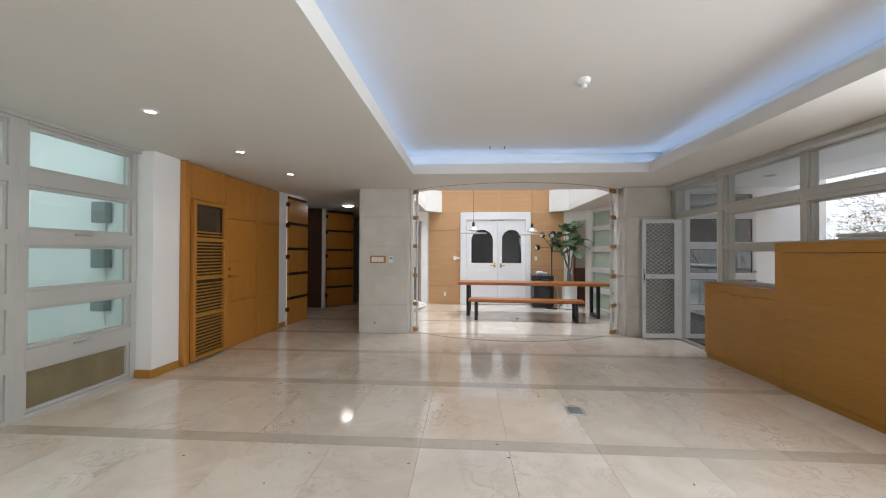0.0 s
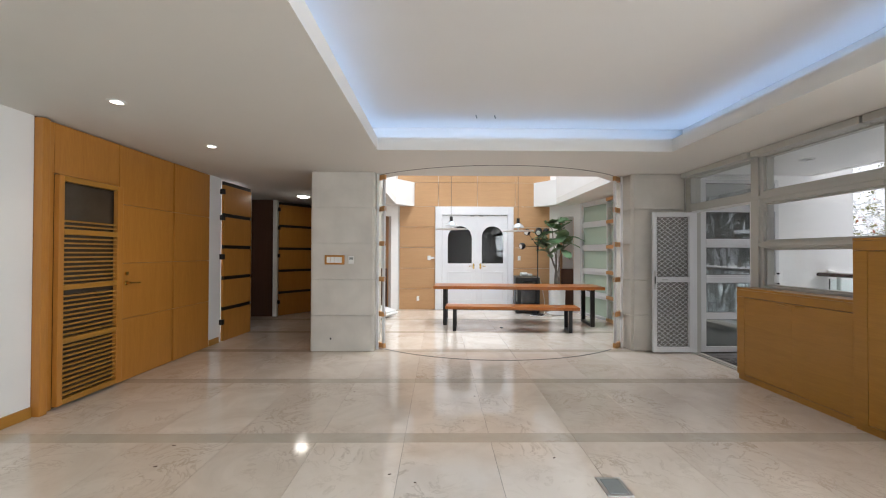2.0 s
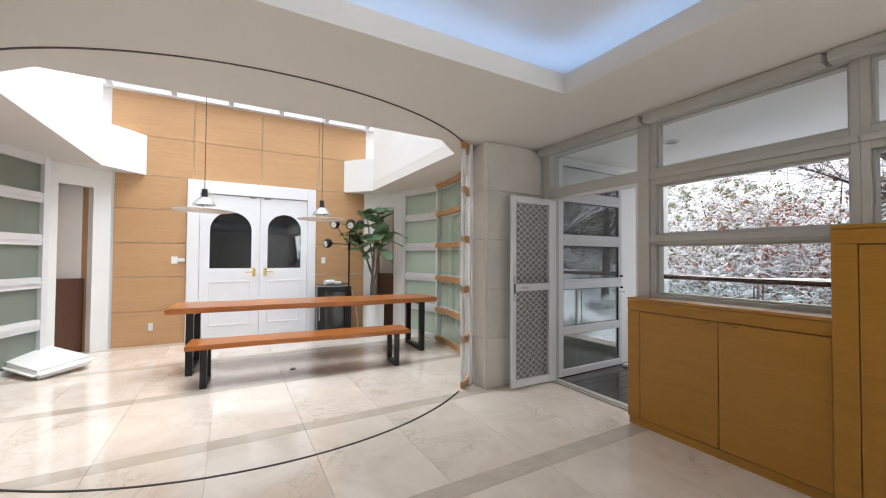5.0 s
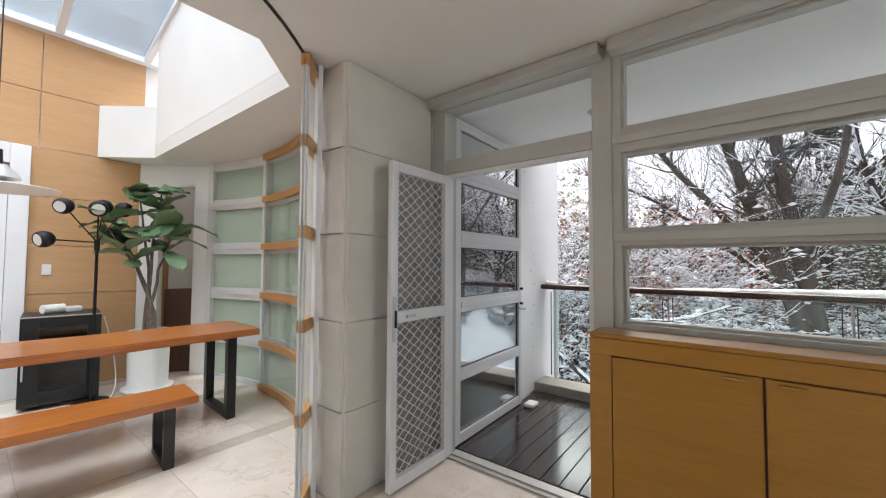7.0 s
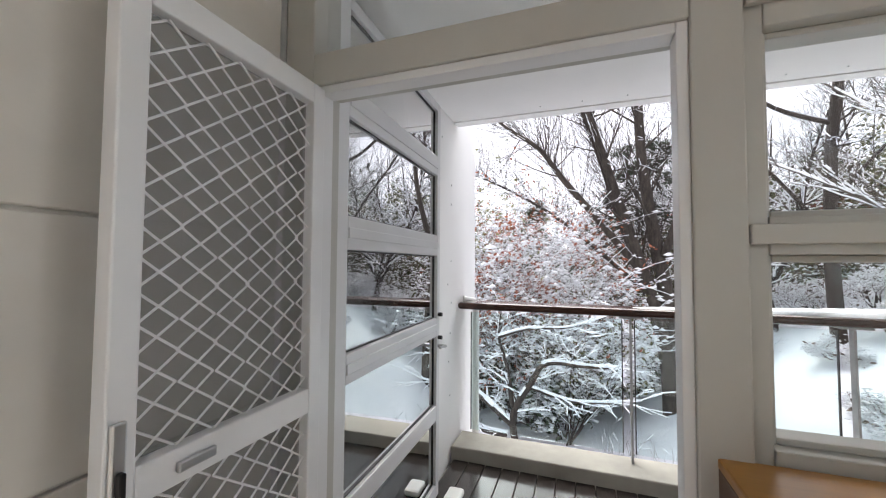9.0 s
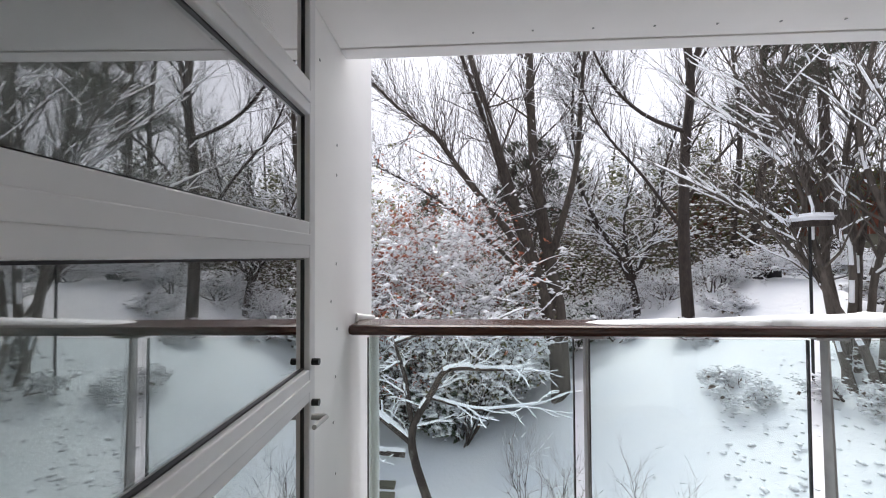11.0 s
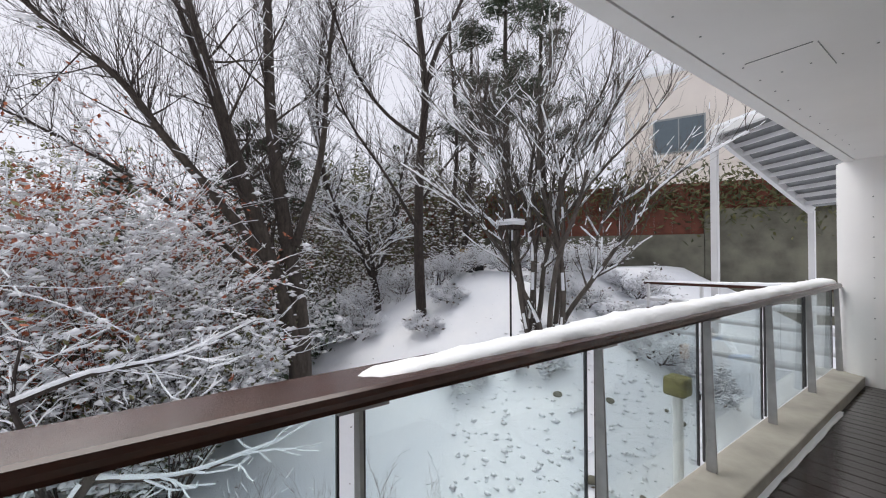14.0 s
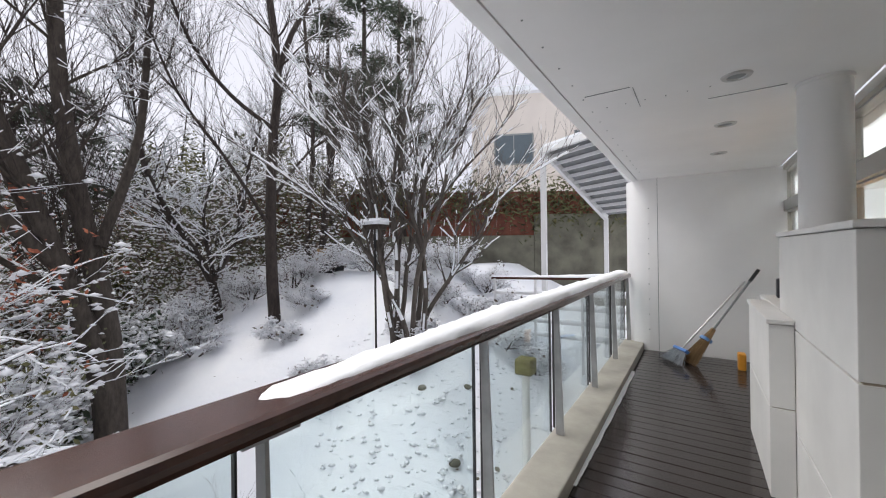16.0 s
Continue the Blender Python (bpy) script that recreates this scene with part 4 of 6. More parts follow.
for y in (5.6, 3.02, 1.97, 0.82):
    s = thing("soffit_lamp", "small recessed steel lamp in the soffit, unlit", "recessed lamp", "soffit lamps", at=(4.63, y, 2.49))
    bm = bmesh.new(); lathe(bm, [(0.045, -0.002), (0.05, -0.010), (0.072, -0.008), (0.078, 0.0)])
    part("ring", bm, M_STEEL, s, smooth=True)
    bm = bmesh.new(); lathe(bm, [(0.0, -0.003), (0.046, -0.002)])
    part("lens", bm, M_GREY, s)
bm = boxes((5.17, 3.215, 2.486, 5.44, 3.218, 2.4905), (4.36, 2.70, 2.486, 4.76, 2.703, 2.4905), (5.155, 2.82, 2.486, 5.158, 3.20, 2.4905))
for k in range(22):
    box(bm, 5.46 - 0.004, 0.2 + k * 0.27, 2.4865, 5.46 + 0.004, 0.208 + k * 0.27, 2.4905)
for k in range(6):
    box(bm, 4.75 + 0.12 * k, 2.93, 2.4865, 4.758 + 0.12 * k, 2.938, 2.4905)
setting("trim_soffit_joint", bm, M_GREY, "open board joints in the soffit", "joint")
bm = bmesh.new()
for x, z in ((5.51, 1.43), (5.513, 1.854), (5.44, 1.26), (5.52, 1.12), (5.52, 2.0), (5.5, 0.9), (5.47, 0.7), (5.5, 0.45), (5.3, 2.3)):
    tube(bm, (x, 6.5285, z), (x, 6.531, z), 0.007, seg=8)
for k in range(9):
    tube(bm, (5.42, -0.4425, 0.3 + k * 0.22), (5.42, -0.438, 0.3 + k * 0.22), 0.007, seg=8)
setting("trim_screw_holes", bm, M_GREY, "rusty screw holes in the white wall", "screw hole")
bm = boxes((5.30, -0.444, 0.0, 5.306, -0.435, 2.487))
setting("trim_wall_joint", bm, M_GREY, "upright joint in the end wall", "joint")

# snow on the handrail
def snow_ridge(name, pts, w, h, label, parent=None):
    """A lumpy ridge of snow along pts (the middle of its underside)."""
    verts, faces = [], []
    n = len(pts)
    for i, p in enumerate(pts):
        a, b = Vector(pts[max(0, i - 1)]), Vector(pts[min(n - 1, i + 1)])
        d = (b - a).normalized()
        side = Vector((d.y, -d.x, 0)).normalized()
        f = min(1.0, (i / 34) ** 0.8, (n - 1 - i) / 2)
        f = 0.12 + 0.88 * f
        for k in range(7):
            ang = math.pi * k / 6
            j = 1 + 0.14 * noise.noise(Vector(p) * 5 + Vector((k, 0, 0))) + 0.16 * noise.noise(Vector(p) * 17 + Vector((k * 3, 0, 0)))
            verts.append(Vector(p) + side * (w / 2 * math.cos(ang) * (0.7 + 0.3 * f) * j) + Vector((0, 0, h * f * math.sin(ang) ** 0.7 * j)))
    for i in range(n - 1):
        for k in range(6):
            faces.append((i * 7 + k, i * 7 + k + 1, i * 7 + k + 8, i * 7 + k + 7))
    me = bpy.data.meshes.new("snow")
    me.from_pydata([tuple(v) for v in verts], [], faces)
    me.materials.append(M_SNOW)
    me.shade_smooth()
    ob = new(name, me)
    if parent:
        ob.parent = parent
        return ob
    return tagged(ob, label, "snow")


snow_ridge("rail_snow", [(5.765, 5.30 - i * 0.045, 1.106) for i in range(126)], 0.185, 0.06, "ridge of fresh snow on the handrail")
snow_ridge("kerb_snow", [(5.515, 3.4 - i * 0.045, 0.0) for i in range(60)], 0.10, 0.02, "thin line of snow along the deck edge")

# drain pipe elbow at the rail's end
dp = thing("pipe", "grey-white plastic pipe elbow beside the rail", "pipe")
part("riser", cyl((5.90, 6.44, -3.0), (5.90, 6.44, 1.11), 0.028, seg=16), M_PLASTIC, dp)
part("elbow", cyl((5.90, 6.45, 1.10), (5.83, 6.53, 1.12), 0.03, seg=16), M_PLASTIC, dp)

# broom, shovel, crate
br = thing("broom", "straw broom with a blue binding and grey pole", "broom", at=look((4.35, -0.25, 0.95), (4.95, 0.05, 0.0)))
part("pole", cyl((0, 0, -1.0), (0, 0, 0.25), 0.014), M_GREY, br)
part("grip", cyl((0, 0, 0.12), (0, 0, 0.30), 0.02), M_BLACK_PLASTIC, br)
bm = bmesh.new()
rnd = random.Random(4)
for i in range(260):
    a, s = rnd.uniform(0, 6.28), rnd.random() ** 0.5
    tube(bm, (0.03 * s * math.cos(a), 0.025 * s * math.sin(a), -0.62), (0.17 * s * math.cos(a), 0.06 * s * math.sin(a), -1.12 + rnd.uniform(-0.05, 0.03)), 0.0035, 0.002, 4, False)
part("bristles", bm, plain("straw", (0.22, 0.13, 0.055), 0.8, var=0.3), br, "brown straw bristles")
part("binding", cyl((0, 0, -0.80), (0, 0, -0.76), 0.075, 0.07, 16), plain("blue_cord", (0.10, 0.22, 0.45), 0.6), br, "blue binding")
b2 = thing("broom", "grey-bristled push broom lying in the corner", "broom", at=look((4.55, -0.30, 0.75), (5.15, 0.10, 0.0)))
part("pole", cyl((0, 0, -0.85), (0, 0, 0.45), 0.013), M_STEEL, b2)
bm = bmesh.new()
for i in range(200):
    x = rnd.uniform(-0.2, 0.2)
    tube(bm, (x * 0.5, rnd.uniform(-0.02, 0.02), -0.82), (x, rnd.uniform(-0.06, 0.06), -1.02 + rnd.uniform(-0.03, 0.03)), 0.003, 0.002, 4, False)
part("bristles", bm, plain("grey_bristle", (0.30, 0.33, 0.36), 0.7, var=0.3), b2)
part("head", boxes((-0.13, -0.03, -0.84, 0.13, 0.03, -0.80), bev=0.006), plain("blue_plastic", (0.08, 0.2, 0.5), 0.4), b2, "blue plastic head")
tagged(part("crate", boxes((4.36, -0.05, 0.0, 4.44, 0.08, 0.2), bev=0.015), plain("orange_plastic", (0.65, 0.28, 0.03), 0.4)), "small orange plastic crate on the deck", "crate")
tagged(part("flower_pot", boxes((4.21, 1.62, 1.057, 4.29, 1.70, 1.22), bev=0.015), M_BLACK_PLASTIC), "black plastic pot on the parapet step", "pot")
tagged(part("cloth", boxes((4.98, 6.30, 0.0, 5.12, 6.40, 0.04), bev=0.018), M_PLASTIC), "crumpled white rag on the deck", "cloth")

# ---- main room things ----
# those from y 1.66 southwards are unseen, added to light the room
for y in (5.25, 4.06, 2.86, 1.66, 0.46, -0.74, -1.94, -3.14):
    d = thing("downlight", "small recessed round downlight, lit", "downlight", "downlights along the ceiling", at=(-2.13, y, CEIL))
    bm = bmesh.new(); lathe(bm, [(0.036, -0.002), (0.042, -0.008), (0.058, -0.006), (0.062, 0.0)])
    part("ring", bm, M_WHITE, d, smooth=True)
    bm = bmesh.new(); lathe(bm, [(0.0, -0.004), (0.037, -0.004)])
    part("lamp", bm, M_DOWN, d)
    ld = bpy.data.lights.new("downlight_beam", "SPOT")
    ld.energy, ld.spot_size, ld.spot_blend, ld.shadow_soft_size, ld.color = 2.4, radians(140), 1.0, 0.02, (1.0, 0.92, 0.82)
    lo = new("downlight_beam", ld)
    lo.matrix_world = look((-2.13, y, CEIL - 0.02), (-2.13, y, 0))
ld = bpy.data.lights.new("corridor_lamp", "POINT")
ld.energy, ld.shadow_soft_size, ld.color = 0.15, 0.1, (1.0, 0.95, 0.86)
new("corridor_lamp", ld).location = (-2.40, 8.75, 2.36)

sm = thing("smoke_detector", "white round ceiling heat detector", "detector", at=(1.36, 3.26, 2.85))
bm = bmesh.new(); lathe(bm, [(0.0, -0.075), (0.022, -0.072), (0.026, -0.045), (0.05, -0.038), (0.058, -0.012), (0.058, 0.0)])
part("body", bm, M_PLASTIC, sm, smooth=True)
for x in (0.69, 0.89):
    tagged(part("ceiling_wire", cyl((x, 5.24, 2.85), (x + 0.01, 5.24, 2.815), 0.006), M_GREY), "short wire end hanging from the ceiling", "wire")

sp = thing("switch_panel", "white switches in a honey wooden frame", "switch", at=(-1.145, 6.465, 1.27))
part("frame", boxes((-0.135, -0.022, -0.065, 0.135, 0, 0.065), bev=0.004), M_WOOD, sp, "honey wooden frame")
for i in range(4):
    part("rocker", boxes((-0.105 + i * 0.053, -0.030, -0.04, -0.056 + i * 0.053, -0.021, 0.04), bev=0.003), M_PLASTIC, sp)
th = thing("thermostat", "small white wall thermostat with grey display", "thermostat", at=(-0.915, 6.465, 1.27))
part("body", boxes((-0.04, -0.018, -0.055, 0.04, 0, 0.055), bev=0.005), M_PLASTIC, th)
part("display", boxes((-0.025, -0.020, 0.005, 0.025, -0.0175, 0.035)), M_GREY, th)
ou = thing("outlet", "small wall outlet on the limestone", "outlet", at=(-1.205, 6.465, 0.18))
part("plate", boxes((-0.04, -0.008, -0.028, 0.04, 0, 0.028), bev=0.003), M_STONE, ou)
part("socket", boxes((0.0, -0.010, -0.014, 0.022, -0.007, 0.014), bev=0.002), M_BLACK_PLASTIC, ou)
for x, z, w in ((0.06, 1.25, 0.04), (-0.21, 0.27, 0.03), (2.245, 1.25, 0.035)):
    s = tagged(part("wall_switch", boxes((x - w, 10.372, z - 0.055, x + w, 10.384, z + 0.055), bev=0.004), M_PLASTIC), "white plastic switch plate on the maple panel", "switch")
tagged(part("wall_phone", boxes((0.0 + 0.10, 10.355, 1.225, 0.19, 10.384, 1.275), bev=0.006), M_PLASTIC), "white plastic control beside the doors", "control")
# a plain round knob on the maple panel
tagged(part("coat_peg", cyl((-0.21, 10.384, 2.0), (-0.21, 10.36, 2.0), 0.018), M_WOOD_PALE), "small round wooden knob on the panel", "peg")
fb = thing("floor_box", "square steel floor outlet box", "floor outlet", at=(1.33, 3.42, 0.0))
part("frame", boxes((-0.075, -0.09, 0.0005, 0.075, 0.09, 0.006), bev=0.002), M_STEEL, fb)
part("lid", boxes((-0.055, -0.07, 0.004, 0.055, 0.07, 0.008), bev=0.002), M_GREY, fb)

# ---- dining corner: wine fridge, lamp, plant ----
fr = thing("wine_fridge", "small black fridge with a glass door", "fridge", at=pose(2.33, 9.99, 0, 0, 0, -6))
part("body", boxes((-0.27, -0.22, 0.03, 0.27, 0.24, 0.84), bev=0.006), M_BLACK_PLASTIC, fr)
d = part("door", boxes((-0.268, -0.262, 0.06, -0.15, -0.224, 0.825), (0.17, -0.262, 0.06, 0.268, -0.224, 0.825), (-0.15, -0.262, 0.06, 0.17, -0.224, 0.16), (-0.15, -0.262, 0.74, 0.17, -0.224, 0.825), bev=0.003), M_BLACK, fr, "black door frame")
part("pane", boxes((-0.15, -0.248, 0.16, 0.17, -0.244, 0.74)), M_GLASS_DARK, d)
part("handle", boxes((-0.25, -0.285, 0.28, -0.235, -0.262, 0.62), bev=0.003), M_STEEL, d)
for z in (0.30, 0.42, 0.54, 0.66):
    part("shelf", boxes((-0.14, -0.235, z, 0.16, -0.222, z + 0.008)), M_STEEL, fr)
part("edge_trim", boxes((-0.272, -0.264, 0.827, 0.272, -0.222, 0.835)), M_STEEL, fr)
hdz = thing("hair_dryer", "white appliance lying on the black fridge", "appliance", at=pose(2.30, 9.95, 0.84, 0, 0, 15))
part("barrel", cyl((-0.12, 0, 0.045), (0.04, 0.02, 0.045), 0.042, seg=20), M_PLASTIC, hdz)
part("handle", boxes((0.04, -0.03, 0.0, 0.17, 0.05, 0.055), bev=0.015), M_PLASTIC, hdz)

fl = thing("floor_lamp", "black floor lamp with five ball heads, unlit", "floor lamp", at=(2.50, 9.62, 0))
bm = bmesh.new(); lathe(bm, [(0.0, 0.03), (0.13, 0.028), (0.14, 0.015), (0.14, 0.0)])
part("base", bm, M_BLACK, fl, smooth=True)
part("pole", cyl((0, 0, 0.02), (0, 0, 1.46), 0.013, seg=16), M_BLACK, fl)
part("hub", cyl((0, 0, 1.44), (0, 0, 1.54), 0.022, seg=16), M_BLACK, fl)
for hx, hy, hz, ax, ay in ((-0.36, -0.06, 1.53, -1, -0.5), (-0.24, -0.02, 1.84, -0.7, -0.7), (-0.02, -0.12, 1.83, -0.2, -1), (0.06, 0.14, 1.88, 0.6, 0.8), (0.20, 0.05, 1.86, 1, -0.3)):
    h = part("arm", cyl((0, 0, 1.52), (hx, hy, hz), 0.006, seg=8), M_BLACK, fl)
    bm = bmesh.new(); lathe(bm, [(0.0, -0.075), (0.03, -0.07), (0.06, -0.045), (0.075, 0.0), (0.068, 0.04), (0.055, 0.052), (0.052, 0.045), (0.0, 0.03)], seg=20)
    dirv = Vector((ax, ay, -0.25)).normalized()
    bm.transform(Matrix.Translation((hx, hy, hz)) @ dirv.to_track_quat("Z", "Y").to_matrix().to_4x4())
    s = part("shade", bm, M_BLACK, h, "black ball shade", smooth=True)
    bm = bmesh.new(); lathe(bm, [(0.0, 0.046), (0.05, 0.046)], seg=20)
    bm.transform(Matrix.Translation((hx, hy, hz)) @ dirv.to_track_quat("Z", "Y").to_matrix().to_4x4())
    part("reflector", bm, M_PLASTIC, h, "white inside")
for pts in (((2.52, 9.60, 0.008), (2.62, 9.48, 0.006), (2.70, 9.60, 0.008), (2.78, 9.5, 0.006)), ((2.62, 9.9, 0.78), (2.69, 9.86, 0.5), (2.72, 9.75, 0.02), (2.62, 9.62, 0.008)), ((2.3, 9.5, 0.007), (2.5, 9.42, 0.007), (2.66, 9.44, 0.007), (2.75, 9.38, 0.007))):
    cu = bpy.data.curves.new("cable", "CURVE")
    cu.dimensions, cu.bevel_depth = "3D", 0.006
    spn = cu.splines.new("NURBS")
    spn.points.add(len(pts) - 1)
    for q, p in zip(spn.points, pts):
        q.co = (*p, 1)
    spn.use_endpoint_u, spn.order_u = True, 3
    cu.materials.append(M_PLASTIC)
    tagged(new("power_cable", cu), "white power cable lying by the fridge", "cable")

m_, nt_, b_ = mat("fig_leaf")
v_ = coords(nt_)
inf = nt_.nodes.new("ShaderNodeObjectInfo")
nt_.links.new(mixc(nt_, 0.5, ramp(nt_, inf.outputs["Random"], [(0, (0.07, 0.17, 0.06)), (1, (0.30, 0.42, 0.26))]), ramp(nt_, noise_tex(nt_, v_, 14, 4), [(0.3, (0.05, 0.13, 0.05)), (0.7, (0.17, 0.28, 0.14))])), b_.inputs["Base Color"])
b_.inputs["Roughness"].default_value = 0.35
M_LEAF = m_
M_BARK_PLANT = plain("plant_bark", (0.20, 0.17, 0.14), 0.9, var=0.3, scale=20, bumps=0.4)
pl = thing("potted_fig", "tall fiddle-leaf fig with big green leaves in a white pot", "plant", at=(2.96, 9.72, 0))
bm = bmesh.new(); lathe(bm, [(0.0, 0.005), (0.20, 0.005), (0.225, 0.02), (0.225, 0.035), (0.19, 0.03), (0.175, 0.06), (0.185, 0.62), (0.17, 0.62), (0.16, 0.56), (0.0, 0.56)], seg=40)
pot = part("pot", bm, M_PLASTIC, pl, "white cylindrical pot on a saucer", smooth=True)
rnd = random.Random(11)
tips = []
for k, (tx, ty, tz) in enumerate(((-0.42, -0.05, 1.72), (-0.12, 0.02, 2.02), (0.04, -0.06, 2.08), (0.22, -0.02, 1.72), (-0.25, 0.05, 1.62))):
    bm = bmesh.new()
    p = Vector((0.05 * math.cos(k * 1.3), 0.05 * math.sin(k * 1.3), 0.5))
    for s in range(8):
        f = (s + 1) / 8
        q = Vector((0.05 * math.cos(k * 1.3) * (1 - f) + tx * f ** 2.2, 0.05 * math.sin(k * 1.3) * (1 - f) + ty * f ** 2, 0.5 + (tz - 0.5) * f)) + Vector((rnd.uniform(-0.015, 0.015), rnd.uniform(-0.015, 0.015), 0))
        tube(bm, p, q, 0.022 - 0.014 * (f - 0.125), 0.022 - 0.014 * f, 8)
        p = q
        if s >= 5:
            tips.append((q.copy(), 3 if s < 7 else 5))
    part("stem", bm, M_BARK_PLANT, pl, "brown twisted stem")


def leaf_mesh(l, w, droop):
    verts, faces = [], []
    n = 8
    for i in range(n + 1):
        f = i / n
        ww = w * (math.sin(math.pi * min(1, f * 0.96 + 0.04)) ** 0.6) * (0.55 + 0.55 * f) if f < 1 else 0.01
        z = -droop * f * f * l
        for sx in (-1, -0.5, 0, 0.5, 1):
            verts.append((sx * ww / 2, f * l, z + 0.12 * w * abs(sx) + 0.012 * math.sin(f * 14) * abs(sx)))
    for i in range(n):
        for k in range(4):
            a = i * 5 + k
            faces.append((a, a + 1, a + 6, a + 5))
    me = bpy.data.meshes.new("leaf")
    me.from_pydata(verts, [], faces)
    me.materials.append(M_LEAF)
    me.shade_smooth()
    return me


leaf_mes = [leaf_mesh(0.31, 0.21, 0.3), leaf_mesh(0.34, 0.23, 0.6), leaf_mesh(0.25, 0.17, 0.2)]
for q, n in tips:
    for i in range(n):
        o = new("leaf", rnd.choice(leaf_mes))
        o.parent = pl
        o.matrix_basis = Matrix.Translation(q) @ pose(0, 0, 0, rnd.uniform(-8, 55), rnd.uniform(-20, 20), rnd.uniform(0, 360))

# white floor seat at the dining room's west side
bm = bmesh.new(); box(bm, -0.28, -0.42, 0.0, 0.28, 0.42, 0.10)
bmesh.ops.bevel(bm, geom=list(bm.edges), offset=0.045, segments=3, affect="EDGES")
bm.transform(pose(-1.03, 9.42, 0.055, 4, -6, 42))
tagged(part("floor_cushion", bm, M_PLASTIC, smooth=True), "white rounded low seat pad on the floor", "seat pad")
tagged(part("lens_cap", cyl((1.45, 8.15, 0), (1.45, 8.15, 0.012), 0.03, seg=20), M_BLACK_PLASTIC), "small dark disc on the marble under the table", "disc")

# dust and scraps on the marble
rnd = random.Random(9)
for i in range(16):
    x, y = rnd.uniform(-1.6, 2.2), rnd.uniform(2.2, 5.6)
    bm = bmesh.new(); box(bm, -0.008, -0.003, 0, 0.008 * rnd.uniform(0.5, 2), 0.003, 0.003)
    bm.transform(pose(x, y, 0.0, 0, 0, rnd.uniform(0, 180)))
    tagged(part("debris", bm, M_WOOD_DARK), "small dark scrap of dirt on the floor", "dirt")

# ---- marble floor tiles ----
TW, PITCH, BAND = 0.63, 1.25, 0.14
tile_me = mesh_of(boxes((-TW / 2 + 0.001, -(PITCH - BAND) / 2 + 0.001, -0.012, TW / 2 - 0.001, (PITCH - BAND) / 2 - 0.001, 0.0)), M_MARBLE)
band_me = mesh_of(boxes((-TW + 0.001, -BAND / 2 + 0.001, -0.012, TW - 0.001, BAND / 2 - 0.001, 0.0)), M_BAND)
floor_ob = bpy.data.objects["floor"]
for r in range(-8, 7):
    yb = 5.27 + r * PITCH
    if not SOUTH < yb < 12.5:
        continue
    for c in range(-9, 6):
        x = 0.05 + c * TW + TW / 2
        if x < -5.0 or x > 3.55:
            continue
        o = new("tile", tile_me)
        o.parent = floor_ob
        o.matrix_basis = pose(x, yb + PITCH / 2, 0, 0, 0, 180 * ((r + c) % 2))
        if c % 2 == 0:
            o = new("band_tile", band_me)
            o.parent = floor_ob
            o.matrix_basis = pose(x + TW / 2, yb, 0)

# ---- garden ground ----
def ground_z(x, y):
    z = -0.30 - 0.60 * y + 0.07 * (x - 12)
    z = max(-3.0 + 0.04 * max(0, 10 - x), min(0.9 + 0.02 * max(0, x - 14), z))
    if x < 12:
        z = min(z, -0.9 + (x - 8.5) * 0.65)
    z = max(z, -3.0)
    return z + 0.10 * noise.noise(Vector((x * 0.5, y * 0.5, 0))) + 0.04 * noise.noise(Vector((x * 1.9, y * 1.9, 3)))


def spaced():
    near = [i * 0.4 for i in range(-70, 71)]
    far, v = [], 28.0
    while v < 900:
        v *= 1.25
        far.append(v)
    return [-a for a in reversed(far)] + near + far


gx = [v + 12 for v in spaced()]
gy = spaced()
verts, faces = [], []
for x in gx:
    for y in gy:
        verts.append((x, y, -3.2 if x < 5.6 else ground_z(x, y)))
ny = len(gy)
for i in range(len(gx) - 1):
    for j in range(ny - 1):
        faces.append((i * ny + j, (i + 1) * ny + j, (i + 1) * ny + j + 1, i * ny + j + 1))
me = bpy.data.meshes.new("ground")
me.from_pydata(verts, [], faces)
me.materials.append(M_SNOW)
me.shade_smooth()
tagged(new("ground", me), "snow covered garden slope", "ground", kind="structure")

# ---- trees ----
def bark(name, dark, lite):
    m, nt, b = mat(name)
    v = coords(nt, (1, 1, 0.35))
    nt.links.new(ramp(nt, noise_tex(nt, v, 14, 6, 0.7), [(0.3, dark), (0.7, lite)]), b.inputs["Base Color"])
    b.inputs["Roughness"].default_value = 0.9
    bump(nt, b, noise_tex(nt, v, 30, 4), 0.6, 0.02)
    return m


M_BARK = bark("grey_brown_bark", (0.028, 0.022, 0.018), (0.095, 0.078, 0.064))
M_BARK_BLACK = bark("wet_dark_bark", (0.018, 0.014, 0.012), (0.06, 0.045, 0.038))
M_BARK_PALE = bark("smooth_grey_bark", (0.05, 0.042, 0.035), (0.13, 0.11, 0.095))
M_TWIG = plain("twig", (0.05, 0.038, 0.034), 0.9, var=0.3)


